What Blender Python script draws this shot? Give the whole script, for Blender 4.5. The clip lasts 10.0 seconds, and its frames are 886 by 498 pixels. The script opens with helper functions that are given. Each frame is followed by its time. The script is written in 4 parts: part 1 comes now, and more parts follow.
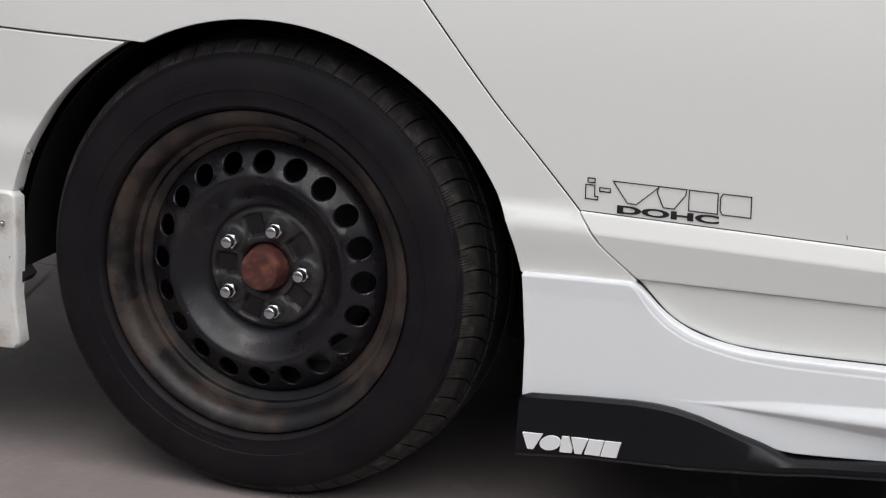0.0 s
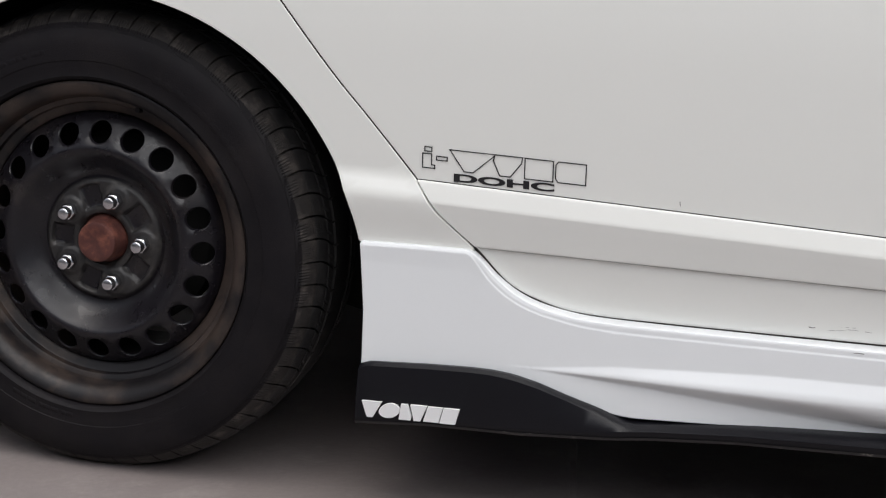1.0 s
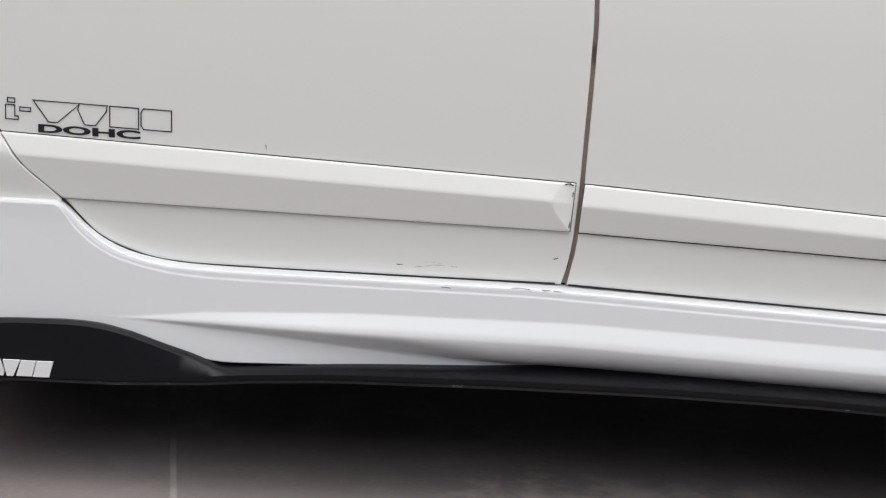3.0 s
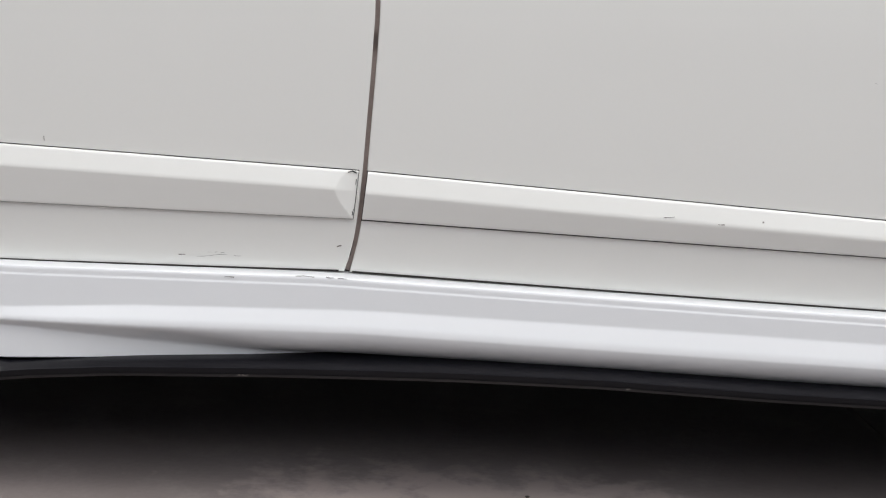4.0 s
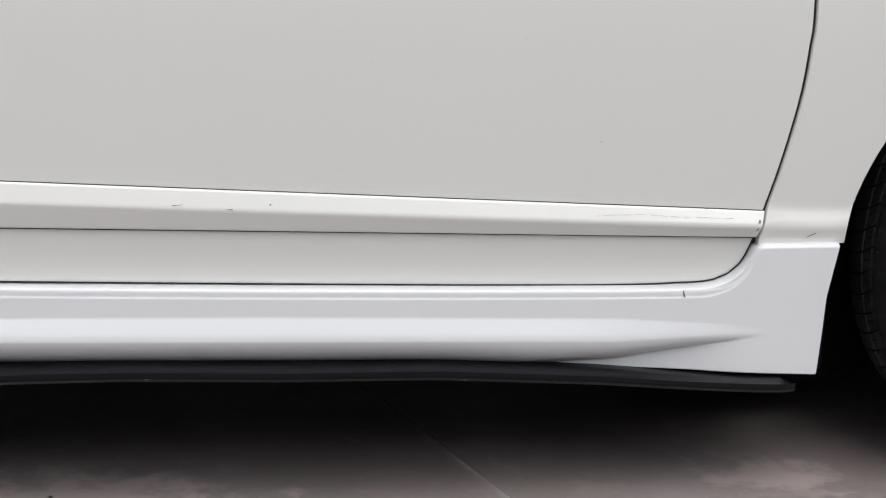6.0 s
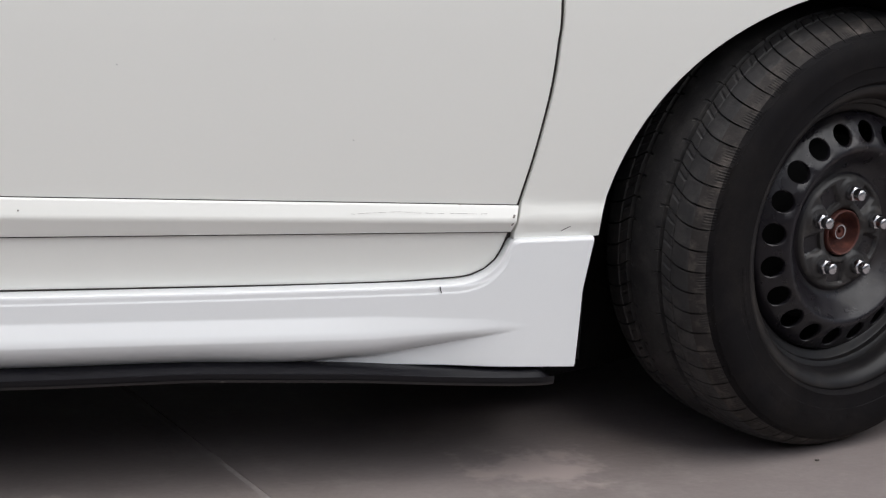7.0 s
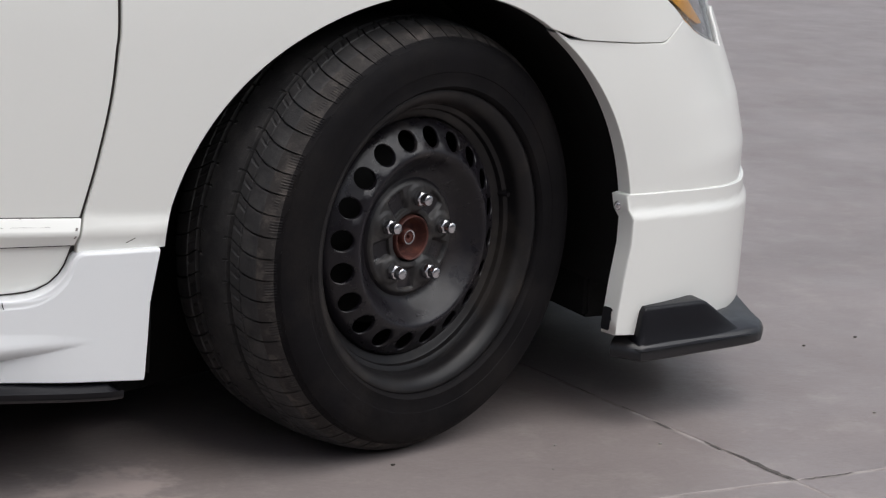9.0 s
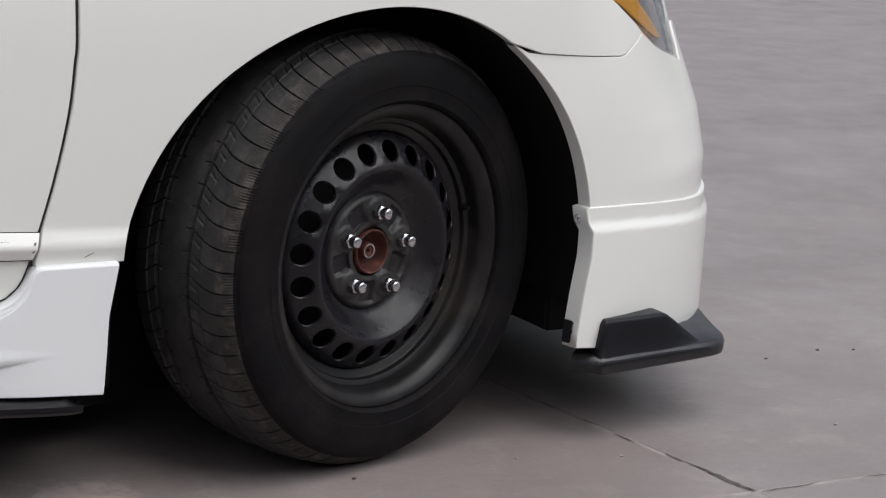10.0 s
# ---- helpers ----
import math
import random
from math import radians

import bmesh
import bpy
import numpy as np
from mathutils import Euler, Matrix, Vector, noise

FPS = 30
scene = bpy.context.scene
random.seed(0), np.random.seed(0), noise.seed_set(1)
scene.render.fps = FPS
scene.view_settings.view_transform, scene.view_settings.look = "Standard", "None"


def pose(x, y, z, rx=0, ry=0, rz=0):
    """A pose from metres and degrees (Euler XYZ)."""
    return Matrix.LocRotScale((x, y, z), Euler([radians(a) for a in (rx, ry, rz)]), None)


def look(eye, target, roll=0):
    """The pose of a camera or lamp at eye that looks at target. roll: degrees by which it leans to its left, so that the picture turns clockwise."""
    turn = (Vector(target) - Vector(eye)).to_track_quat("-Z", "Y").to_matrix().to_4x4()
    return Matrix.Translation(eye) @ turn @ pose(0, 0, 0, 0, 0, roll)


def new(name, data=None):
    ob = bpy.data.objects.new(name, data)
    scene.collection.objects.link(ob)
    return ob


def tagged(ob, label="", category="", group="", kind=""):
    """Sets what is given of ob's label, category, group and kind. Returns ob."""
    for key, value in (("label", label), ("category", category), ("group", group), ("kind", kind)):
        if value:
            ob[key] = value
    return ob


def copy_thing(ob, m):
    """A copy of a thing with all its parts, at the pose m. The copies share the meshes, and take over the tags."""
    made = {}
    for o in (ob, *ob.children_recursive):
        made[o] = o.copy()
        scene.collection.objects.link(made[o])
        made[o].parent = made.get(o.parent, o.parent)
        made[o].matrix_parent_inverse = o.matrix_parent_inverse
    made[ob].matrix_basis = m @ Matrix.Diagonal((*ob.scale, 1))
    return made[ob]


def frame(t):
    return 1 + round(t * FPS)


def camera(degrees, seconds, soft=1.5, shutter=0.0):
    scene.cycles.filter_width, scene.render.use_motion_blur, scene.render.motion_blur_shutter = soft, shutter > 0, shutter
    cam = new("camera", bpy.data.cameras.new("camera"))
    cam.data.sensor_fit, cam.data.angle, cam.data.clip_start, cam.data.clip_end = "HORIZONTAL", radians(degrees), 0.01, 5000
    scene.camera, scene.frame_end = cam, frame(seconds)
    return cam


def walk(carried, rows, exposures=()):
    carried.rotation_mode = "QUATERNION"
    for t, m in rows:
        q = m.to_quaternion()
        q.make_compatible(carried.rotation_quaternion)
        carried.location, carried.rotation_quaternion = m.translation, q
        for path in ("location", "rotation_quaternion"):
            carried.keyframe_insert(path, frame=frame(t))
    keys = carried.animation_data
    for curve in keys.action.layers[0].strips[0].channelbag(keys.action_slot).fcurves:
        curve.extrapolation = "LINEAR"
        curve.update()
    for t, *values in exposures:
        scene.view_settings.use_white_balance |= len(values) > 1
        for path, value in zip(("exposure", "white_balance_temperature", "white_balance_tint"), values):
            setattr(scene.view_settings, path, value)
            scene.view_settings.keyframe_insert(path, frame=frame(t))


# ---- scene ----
from mathutils.geometry import delaunay_2d_cdt

cam = camera(22.0, 10.0, soft=1.2)
PATH = [
    (0, look((1.2059, -2.5882, 1.0731), (0.2173, 0.1457, 0.3324), 1.40)),
    (0.5, look((1.2155, -2.5817, 1.0749), (0.3150, 0.1784, 0.3193), 1.59)),
    (1, look((1.2237, -2.5947, 1.0703), (0.4260, 0.1933, 0.3018), 1.95)),
    (1.5, look((1.2402, -2.6070, 1.0488), (0.5351, 0.2050, 0.2773), 2.28)),
    (2, look((1.2552, -2.6138, 1.0433), (0.6651, 0.2243, 0.2707), 2.55)),
    (2.5, look((1.2515, -2.6186, 1.0353), (0.7706, 0.2397, 0.2610), 2.58)),
    (3, look((1.2658, -2.6179, 1.0270), (0.9595, 0.2664, 0.2595), 2.40)),
    (3.2, look((1.2685, -2.6181, 1.0256), (1.0218, 0.2728, 0.2618), 2.66)),
    (4.5, look((1.1307, -2.6298, 1.0526), (1.4054, 0.2497, 0.2570), 3.27)),
    (5, look((1.1323, -2.6377, 1.0368), (1.5521, 0.2295, 0.2602), 3.05)),
    (5.2, look((1.1379, -2.6395, 1.0319), (1.6233, 0.2202, 0.2663), 3.10)),
    (6.3, look((1.1741, -2.6403, 1.0167), (1.9797, 0.1559, 0.2873), 3.03)),
    (6.5, look((1.1906, -2.6463, 1.0191), (2.0409, 0.1373, 0.2922), 3.11)),
    (7, look((1.2349, -2.6601, 1.0207), (2.1947, 0.0878, 0.2943), 2.77)),
    (7.5, look((1.2583, -2.6660, 1.0258), (2.3187, 0.0453, 0.3014), 2.50)),
    (8, look((1.2753, -2.6680, 1.0131), (2.4648, -0.0074, 0.3018), 2.29)),
    (8.5, look((1.2897, -2.6643, 1.0113), (2.5852, -0.0493, 0.3162), 3.11)),
    (9, look((1.3088, -2.6802, 1.0004), (2.7215, -0.1194, 0.3323), 3.31)),
    (9.5, look((1.3172, -2.6909, 0.9949), (2.7532, -0.1393, 0.3411), 3.25)),
    (10, look((1.3226, -2.6951, 0.9919), (2.7675, -0.1448, 0.3529), 3.16)),
]
walk(cam, PATH, [(0, 0.58, 6450, 10), (10, 0.58, 6450, 10)])

# ---- light: an even overcast sky ----
world = bpy.data.worlds.new("sky")
scene.world = world
world.use_nodes = True
wn, wl = world.node_tree.nodes, world.node_tree.links
sky = wn.new("ShaderNodeTexSky")
sky.sky_type = "NISHITA"
sky.sun_disc = False
sky.sun_elevation, sky.sun_rotation = radians(74), radians(200)
sky.air_density, sky.dust_density, sky.ozone_density = 1.0, 3.5, 1.0
wn["Background"].inputs["Strength"].default_value = 0.095
haze = wn.new("ShaderNodeHueSaturation")
haze.inputs["Saturation"].default_value = 0.44
wl.new(sky.outputs["Color"], haze.inputs["Color"])
wl.new(haze.outputs["Color"], wn["Background"].inputs["Color"])

sun_data = bpy.data.lights.new("sun", "SUN")
sun_data.energy, sun_data.angle, sun_data.color = 1.3, radians(60), (1.0, 0.985, 0.97)
sun = new("sun", sun_data)
sun.matrix_world = look((3.8, -2.9, 5.8), (1.2, 0.2, 0.0))


# ---- materials ----
def material(name, base, rough, metal=0.0, coat=0.0, coat_rough=0.05, spread=0.06, scale=6.0, fine=220.0, bump=0.0, bump_scale=300.0,
             second=None, second_scale=3.0, second_at=0.6, second_width=0.12, rough_spread=0.08, per_piece=0.0, spec=0.5, third=None, third_scale=9.0, third_at=0.6, third_width=0.02):
    m = bpy.data.materials.new(name)
    m.use_nodes = True
    n, l = m.node_tree.nodes, m.node_tree.links
    p = n["Principled BSDF"]
    co = n.new("ShaderNodeTexCoord")

    def noise_node(sc, detail=6.0, rough_=0.6):
        t = n.new("ShaderNodeTexNoise")
        t.inputs["Scale"].default_value, t.inputs["Detail"].default_value, t.inputs["Roughness"].default_value = sc, detail, rough_
        l.new(co.outputs["Object"], t.inputs["Vector"])
        return t.outputs["Fac"]

    def maths(op, a, b):
        t = n.new("ShaderNodeMath")
        t.operation = op
        for k, v in enumerate((a, b)):
            if isinstance(v, (int, float)):
                t.inputs[k].default_value = v
            else:
                l.new(v, t.inputs[k])
        return t.outputs[0]

    big, small = noise_node(scale), noise_node(fine, 4.0)
    vary = maths("ADD", maths("MULTIPLY", maths("SUBTRACT", big, 0.5), spread * 2.2), maths("MULTIPLY", maths("SUBTRACT", small, 0.5), spread * 1.4))
    if per_piece:
        info = n.new("ShaderNodeObjectInfo")
        vary = maths("ADD", vary, maths("MULTIPLY", maths("SUBTRACT", info.outputs["Random"], 0.5), per_piece))
    gain = maths("ADD", vary, 1.0)
    mix = n.new("ShaderNodeMix")
    mix.data_type = "RGBA"
    mix.inputs[6].default_value = (*base, 1)
    mix.inputs[7].default_value = (*(second or base), 1)
    if second:
        ramp = n.new("ShaderNodeMapRange")
        ramp.inputs["From Min"].default_value = second_at - second_width
        ramp.inputs["From Max"].default_value = second_at + second_width
        l.new(noise_node(second_scale, 9.0, 0.65), ramp.inputs["Value"])
        l.new(ramp.outputs["Result"], mix.inputs[0])
    else:
        mix.inputs[0].default_value = 0.0
    colour = mix.outputs[2]
    if third:
        more = n.new("ShaderNodeMix")
        more.data_type = "RGBA"
        edge = n.new("ShaderNodeMapRange")
        edge.inputs["From Min"].default_value = third_at - third_width
        edge.inputs["From Max"].default_value = third_at + third_width
        l.new(noise_node(third_scale, 12.0, 0.72), edge.inputs["Value"])
        l.new(edge.outputs["Result"], more.inputs[0])
        l.new(colour, more.inputs[6])
        more.inputs[7].default_value = (*third, 1)
        colour = more.outputs[2]
    tint = n.new("ShaderNodeVectorMath")
    tint.operation = "SCALE"
    l.new(colour, tint.inputs[0])
    l.new(gain, tint.inputs["Scale"])
    l.new(tint.outputs[0], p.inputs["Base Color"])
    l.new(maths("ADD", maths("MULTIPLY", maths("SUBTRACT", noise_node(scale * 2.3), 0.5), rough_spread * 2), rough), p.inputs["Roughness"])
    p.inputs["Metallic"].default_value = metal
    p.inputs["Specular IOR Level"].default_value = spec
    p.inputs["Coat Weight"].default_value = coat
    p.inputs["Coat Roughness"].default_value = coat_rough
    if bump:
        b = n.new("ShaderNodeBump")
        b.inputs["Strength"].default_value, b.inputs["Distance"].default_value = 1.0, bump
        l.new(noise_node(bump_scale, 8.0, 0.65), b.inputs["Height"])
        l.new(b.outputs["Normal"], p.inputs["Normal"])
    return m


PAINT = material("aged_white_paint", (0.822, 0.826, 0.788), 0.34, coat=0.7, coat_rough=0.08, spread=0.012, scale=2.5, rough_spread=0.03)
# Whiter skirt paint; part of its blue tint is sky light in the colour.
SKIRT_PAINT = material("bluish_white_paint", (0.775, 0.792, 0.800), 0.38, coat=0.5, coat_rough=0.10, spread=0.01, scale=3, rough_spread=0.03)
DIRTY_PAINT = material("chipped_white_paint", (0.74, 0.735, 0.70), 0.4, coat=0.4, spread=0.03, scale=20, second=(0.10, 0.09, 0.08), second_scale=110, second_at=0.665, second_width=0.015, third=(0.55, 0.50, 0.44), third_scale=14.0, third_at=0.57, third_width=0.06)
PLASTIC = material("satin_black_plastic", (0.0050, 0.0050, 0.0072), 0.38, spec=0.26, spread=0.25, scale=14, bump=0.0002, bump_scale=900, rough_spread=0.14)
SPLITTER_PLASTIC = material("weathered_grey_plastic", (0.0056, 0.0053, 0.0068), 0.34, spec=0.62, spread=0.3, scale=18, bump=0.0002, bump_scale=900, rough_spread=0.14)
LIP_EDGE = material("scuffed_plastic_edge", (0.014, 0.013, 0.014), 0.5, spread=0.3, scale=30, second=(0.26, 0.24, 0.22), second_scale=45, second_at=0.66, second_width=0.03)
LINER = material("dusty_black_liner", (0.030, 0.0285, 0.0285), 0.85, spread=0.4, scale=9, spec=0.25)
UNDER = material("grimy_underbody", (0.015, 0.015, 0.015), 0.9, spread=0.3, scale=7, spec=0.25)
RUBBER = material("worn_tyre_rubber", (0.0076, 0.0066, 0.0080), 0.60, spread=0.4, scale=16, third=(0.15, 0.14, 0.13), third_scale=190.0, third_at=0.700, third_width=0.012, second=(0.0128, 0.0108, 0.0112), second_scale=14, second_at=0.60, second_width=0.16, bump=0.0005, bump_scale=420, spec=0.16)
GREY_RUBBER = material("greyed_tyre_rubber", (0.0072, 0.0066, 0.0074), 0.64, spread=0.45, scale=16, third=(0.06, 0.054, 0.048), third_scale=140.0, third_at=0.715, third_width=0.02, second=(0.0135, 0.0117, 0.0114), second_scale=9, second_at=0.56, second_width=0.10, bump=0.0005, bump_scale=420, spec=0.09)
DUSTY_RUBBER = material("dusty_tyre_shoulder", (0.029, 0.0258, 0.0243), 0.70, spread=0.45, scale=40, second=(0.072, 0.062, 0.056), second_scale=48, second_at=0.57, second_width=0.08, bump=0.0006, bump_scale=420, spec=0.25)
TREAD = material("worn_tread_rubber", (0.0262, 0.0252, 0.0257), 0.57, spread=0.4, scale=22, second=(0.052, 0.0485, 0.047), second_scale=26, second_at=0.57, second_width=0.10, bump=0.0006, bump_scale=380, spec=0.32)
STEEL = material("black_steel_wheel", (0.0084, 0.0072, 0.0098), 0.33, coat=0.06, coat_rough=0.2, spec=0.36, spread=0.4, scale=18, second=(0.023, 0.0196, 0.0200), second_scale=13, second_at=0.60, second_width=0.05, third=(0.13, 0.125, 0.12), third_scale=130.0, third_at=0.675, third_width=0.012, bump=0.0011, bump_scale=26, rough_spread=0.32)
RIM_STEEL = material("dusty_steel_rim", (0.0076, 0.0066, 0.0076), 0.46, coat=0.0, spec=0.35, spread=0.45, scale=14, second=(0.044, 0.032, 0.0265), second_scale=6, second_at=0.505, second_width=0.05, third=(0.0095, 0.0085, 0.0092), third_scale=18.0, third_at=0.60, third_width=0.03, rough_spread=0.2)
HUB_DUST = material("dusty_hub_face", (0.018, 0.0168, 0.0170), 0.46, spread=0.35, scale=40, second=(0.046, 0.042, 0.039), second_scale=70, second_at=0.58, second_width=0.09, bump=0.0004, bump_scale=200)
CLEAN_RIM = material("black_steel_rim", (0.0088, 0.0082, 0.0090), 0.38, coat=0.0, spec=0.28, spread=0.4, scale=12, second=(0.024, 0.0205, 0.0185), second_scale=9, second_at=0.54, second_width=0.07, third=(0.09, 0.078, 0.070), third_scale=60.0, third_at=0.69, third_width=0.02, rough_spread=0.2)
CHROME = material("dulled_chrome", (0.55, 0.55, 0.57), 0.22, metal=1.0, spread=0.06, scale=60)
RUST = material("rusted_hub_steel", (0.072, 0.0195, 0.0145), 0.70, spread=0.45, scale=60, second=(0.17, 0.058, 0.037), second_scale=70, second_at=0.60, bump=0.0005, bump_scale=600, third=(0.38, 0.32, 0.28), third_scale=300.0, third_at=0.73, third_width=0.01)
INK = material("black_vinyl", (0.012, 0.012, 0.014), 0.45, spread=0.05)
WHITE_INK = material("white_vinyl", (0.80, 0.80, 0.80), 0.5, spread=0.03)
SEAL = material("dusty_door_seal", (0.29, 0.235, 0.215), 0.8, spread=0.35, scale=30, second=(0.12, 0.095, 0.085), second_scale=25, second_at=0.60, second_width=0.08)
# Near-black so that panel gaps read dark: their shade is in this colour.
SEAM = material("dark_gap_fill", (0.022, 0.017, 0.015), 0.8, spread=0.3, scale=30)
AMBER = material("amber_reflector", (0.75, 0.36, 0.05), 0.3, spread=0.15, scale=60)
LAMP_SILVER = material("lamp_bowl_silver", (0.55, 0.56, 0.58), 0.25, metal=0.9, spread=0.15, scale=40)
CONCRETE = material("worn_concrete", (0.226, 0.193, 0.185), 0.40, spread=0.22, scale=2.6, fine=120, second=(0.248, 0.217, 0.210), second_scale=1.3, second_at=0.53, second_width=0.12, bump=0.0009, bump_scale=55, rough_spread=0.20, per_piece=0.05, spec=0.55, third=(0.283, 0.249, 0.237), third_scale=9.0, third_at=0.60, third_width=0.07)


def worn_areas(m, areas, pale):
    """Pale, ragged areas where the top of the concrete has worn away: centre and reach of each."""
    n, l = m.node_tree.nodes, m.node_tree.links
    p, geo, grain = n["Principled BSDF"], n.new("ShaderNodeNewGeometry"), n.new("ShaderNodeTexNoise")
    grain.inputs["Scale"].default_value, grain.inputs["Detail"].default_value, grain.inputs["Roughness"].default_value = 16.0, 10.0, 0.66
    l.new(geo.outputs["Position"], grain.inputs["Vector"])
    near = None
    for (x, y), (rx, ry) in areas:
        put = n.new("ShaderNodeMapping")
        put.vector_type = "TEXTURE"
        put.inputs["Location"].default_value, put.inputs["Scale"].default_value = (x, y, 0), (rx, ry, 1)
        l.new(geo.outputs["Position"], put.inputs["Vector"])
        fall = n.new("ShaderNodeTexGradient")
        fall.gradient_type = "SPHERICAL"
        l.new(put.outputs[0], fall.inputs["Vector"])
        if near is None:
            near = fall.outputs["Fac"]
        else:
            top = n.new("ShaderNodeMath")
            top.operation = "MAXIMUM"
            l.new(near, top.inputs[0])
            l.new(fall.outputs["Fac"], top.inputs[1])
            near = top.outputs[0]
    both = n.new("ShaderNodeMath")
    both.operation = "MULTIPLY_ADD"
    l.new(near, both.inputs[0])
    both.inputs[1].default_value = 0.42
    l.new(grain.outputs["Fac"], both.inputs[2])
    edge = n.new("ShaderNodeMapRange")
    edge.inputs["From Min"].default_value, edge.inputs["From Max"].default_value = 0.66, 0.80
    l.new(both.outputs[0], edge.inputs["Value"])
    mix = n.new("ShaderNodeMix")
    mix.data_type = "RGBA"
    l.new(edge.outputs["Result"], mix.inputs[0])
    l.new(p.inputs["Base Color"].links[0].from_socket, mix.inputs[6])
    mix.inputs[7].default_value = (*pale, 1)
    l.new(mix.outputs[2], p.inputs["Base Color"])


worn_areas(CONCRETE, (((1.30, 0.03), (0.52, 0.22)), ((2.33, 0.03), (0.155, 0.14))), (0.375, 0.318, 0.300))
JOINT = material("joint_filler", (0.38, 0.345, 0.33), 0.85, spread=0.2, scale=8, second=(0.26, 0.228, 0.218), second_scale=9, second_at=0.48, second_width=0.10)
CRACK = material("crack_dirt", (0.09, 0.08, 0.075), 0.9, spread=0.3, scale=20)

SCUFF = material("worn_paint_scuff", (0.17, 0.155, 0.145), 0.7, spread=0.3, scale=90)
PALE_STONE = material("pale_stone", (0.34, 0.32, 0.30), 0.8, spread=0.3, scale=200)
DARK_STONE = material("dark_stone", (0.06, 0.052, 0.045), 0.8, spread=0.3, scale=200)
PLASTER = material("grey_plaster", (0.34, 0.33, 0.31), 0.85, spread=0.12, scale=1.2, bump=0.002, bump_scale=40)

lens_glass = bpy.data.materials.new("clear_lamp_lens")
lens_glass.use_nodes = True
lp = lens_glass.node_tree.nodes["Principled BSDF"]
lp.inputs["Transmission Weight"].default_value, lp.inputs["Roughness"].default_value, lp.inputs["IOR"].default_value = 1.0, 0.05, 1.2


# ---- helpers of this scene ----
def place(ob, parent, mat, label):
    if mat:
        ob.data.materials.append(mat)
    ob.parent = parent
    if label:
        ob["label"] = label
    return ob


def part(name, bm, mat, parent, label="", smooth=True):
    """One bmesh as one mesh under a thing or a part."""
    me = bpy.data.meshes.new(name)
    bmesh.ops.recalc_face_normals(bm, faces=bm.faces[:])
    bm.to_mesh(me)
    bm.free()
    ob = new(name, me)
    place(ob, parent, mat, label)
    if smooth:
        me.shade_smooth()
        me.set_sharp_from_angle(angle=radians(38))
    return ob


# Plan line of the body side: straight along the doors, then round the front corner.
CAR_Y = 0.875
_ang = np.linspace(0, np.pi / 2, 400)
_n, _a, _b = 2.6, 0.86, 0.868
_fx, _fy = 2.70 + _a * np.sin(_ang) ** (2 / _n), CAR_Y - _b * np.cos(_ang) ** (2 / _n)
_sx = np.concatenate([np.linspace(-0.95, 2.69, 200), _fx])
_sy = np.concatenate([np.interp(np.linspace(-0.95, 2.69, 200), [-0.95, -0.6, -0.3, 0.0, 0.4, 2.2, 2.69], [0.14, 0.045, 0.008, 0.0, 0.0, 0.0, 0.006]), _fy])
_ds = np.concatenate([[0], np.cumsum(np.hypot(np.diff(_sx), np.diff(_sy)))])
_ds -= np.interp(1.2, _sx[:201], _ds[:201]) - 1.2
_tx, _ty = np.gradient(_sx, _ds + np.arange(len(_ds)) * 1e-9), np.gradient(_sy, _ds + np.arange(len(_ds)) * 1e-9)


def smoothstep(x, a, b):
    t = np.clip((x - a) / (b - a), 0, 1)
    return t * t * (3 - 2 * t)


_wx = _sx + np.interp(_sx, [1.153, 2.20, 2.60, 3.00, 3.60], [0.001, 0.0675, 0.067, 0.0615, 0.060])
SIT = -0.0035  # the body sits this much lower than its drawing


def body_point(s, z, off):
    tx, ty = np.interp(s, _ds, _tx), np.interp(s, _ds, _ty)
    k = math.hypot(tx, ty)
    return Vector((np.interp(s, _ds, _wx) + ty / k * off, np.interp(s, _ds, _sy) - tx / k * off, z + SIT))


def arc_at(x):
    """The station along the plan line whose drawn length is x."""
    return float(np.interp(x, _sx, _ds))


def curve_line(points, step=0.012):
    """A smooth line through a few points (Catmull-Rom)."""
    p = [Vector(q) for q in points]
    p = [p[0] * 2 - p[1]] + p + [p[-1] * 2 - p[-2]]
    out = []
    for i in range(1, len(p) - 2):
        a, b, c, d = p[i - 1:i + 3]
        n = max(1, int((c - b).length / step))
        for k in range(n):
            t = k / n
            out.append(0.5 * (2 * b + (c - a) * t + (2 * a - 5 * b + 4 * c - d) * t * t + (3 * b - a - 3 * c + d) * t ** 3))
    return [tuple(q) for q in out] + [tuple(p[-2])]


def arch(cx, cz, rx, rz, a0, a1, n=40):
    return [(cx + rx * math.cos(radians(a0 + (a1 - a0) * k / n)), cz + rz * math.sin(radians(a0 + (a1 - a0) * k / n))) for k in range(n + 1)]


def dense(line, step=0.02):
    out = []
    for (a, b), (c, d) in zip(line, line[1:] + line[:1]):
        n = max(1, int(math.hypot(c - a, d - b) / step))
        out += [(a + (c - a) * k / n, b + (d - b) * k / n) for k in range(n)]
    return out


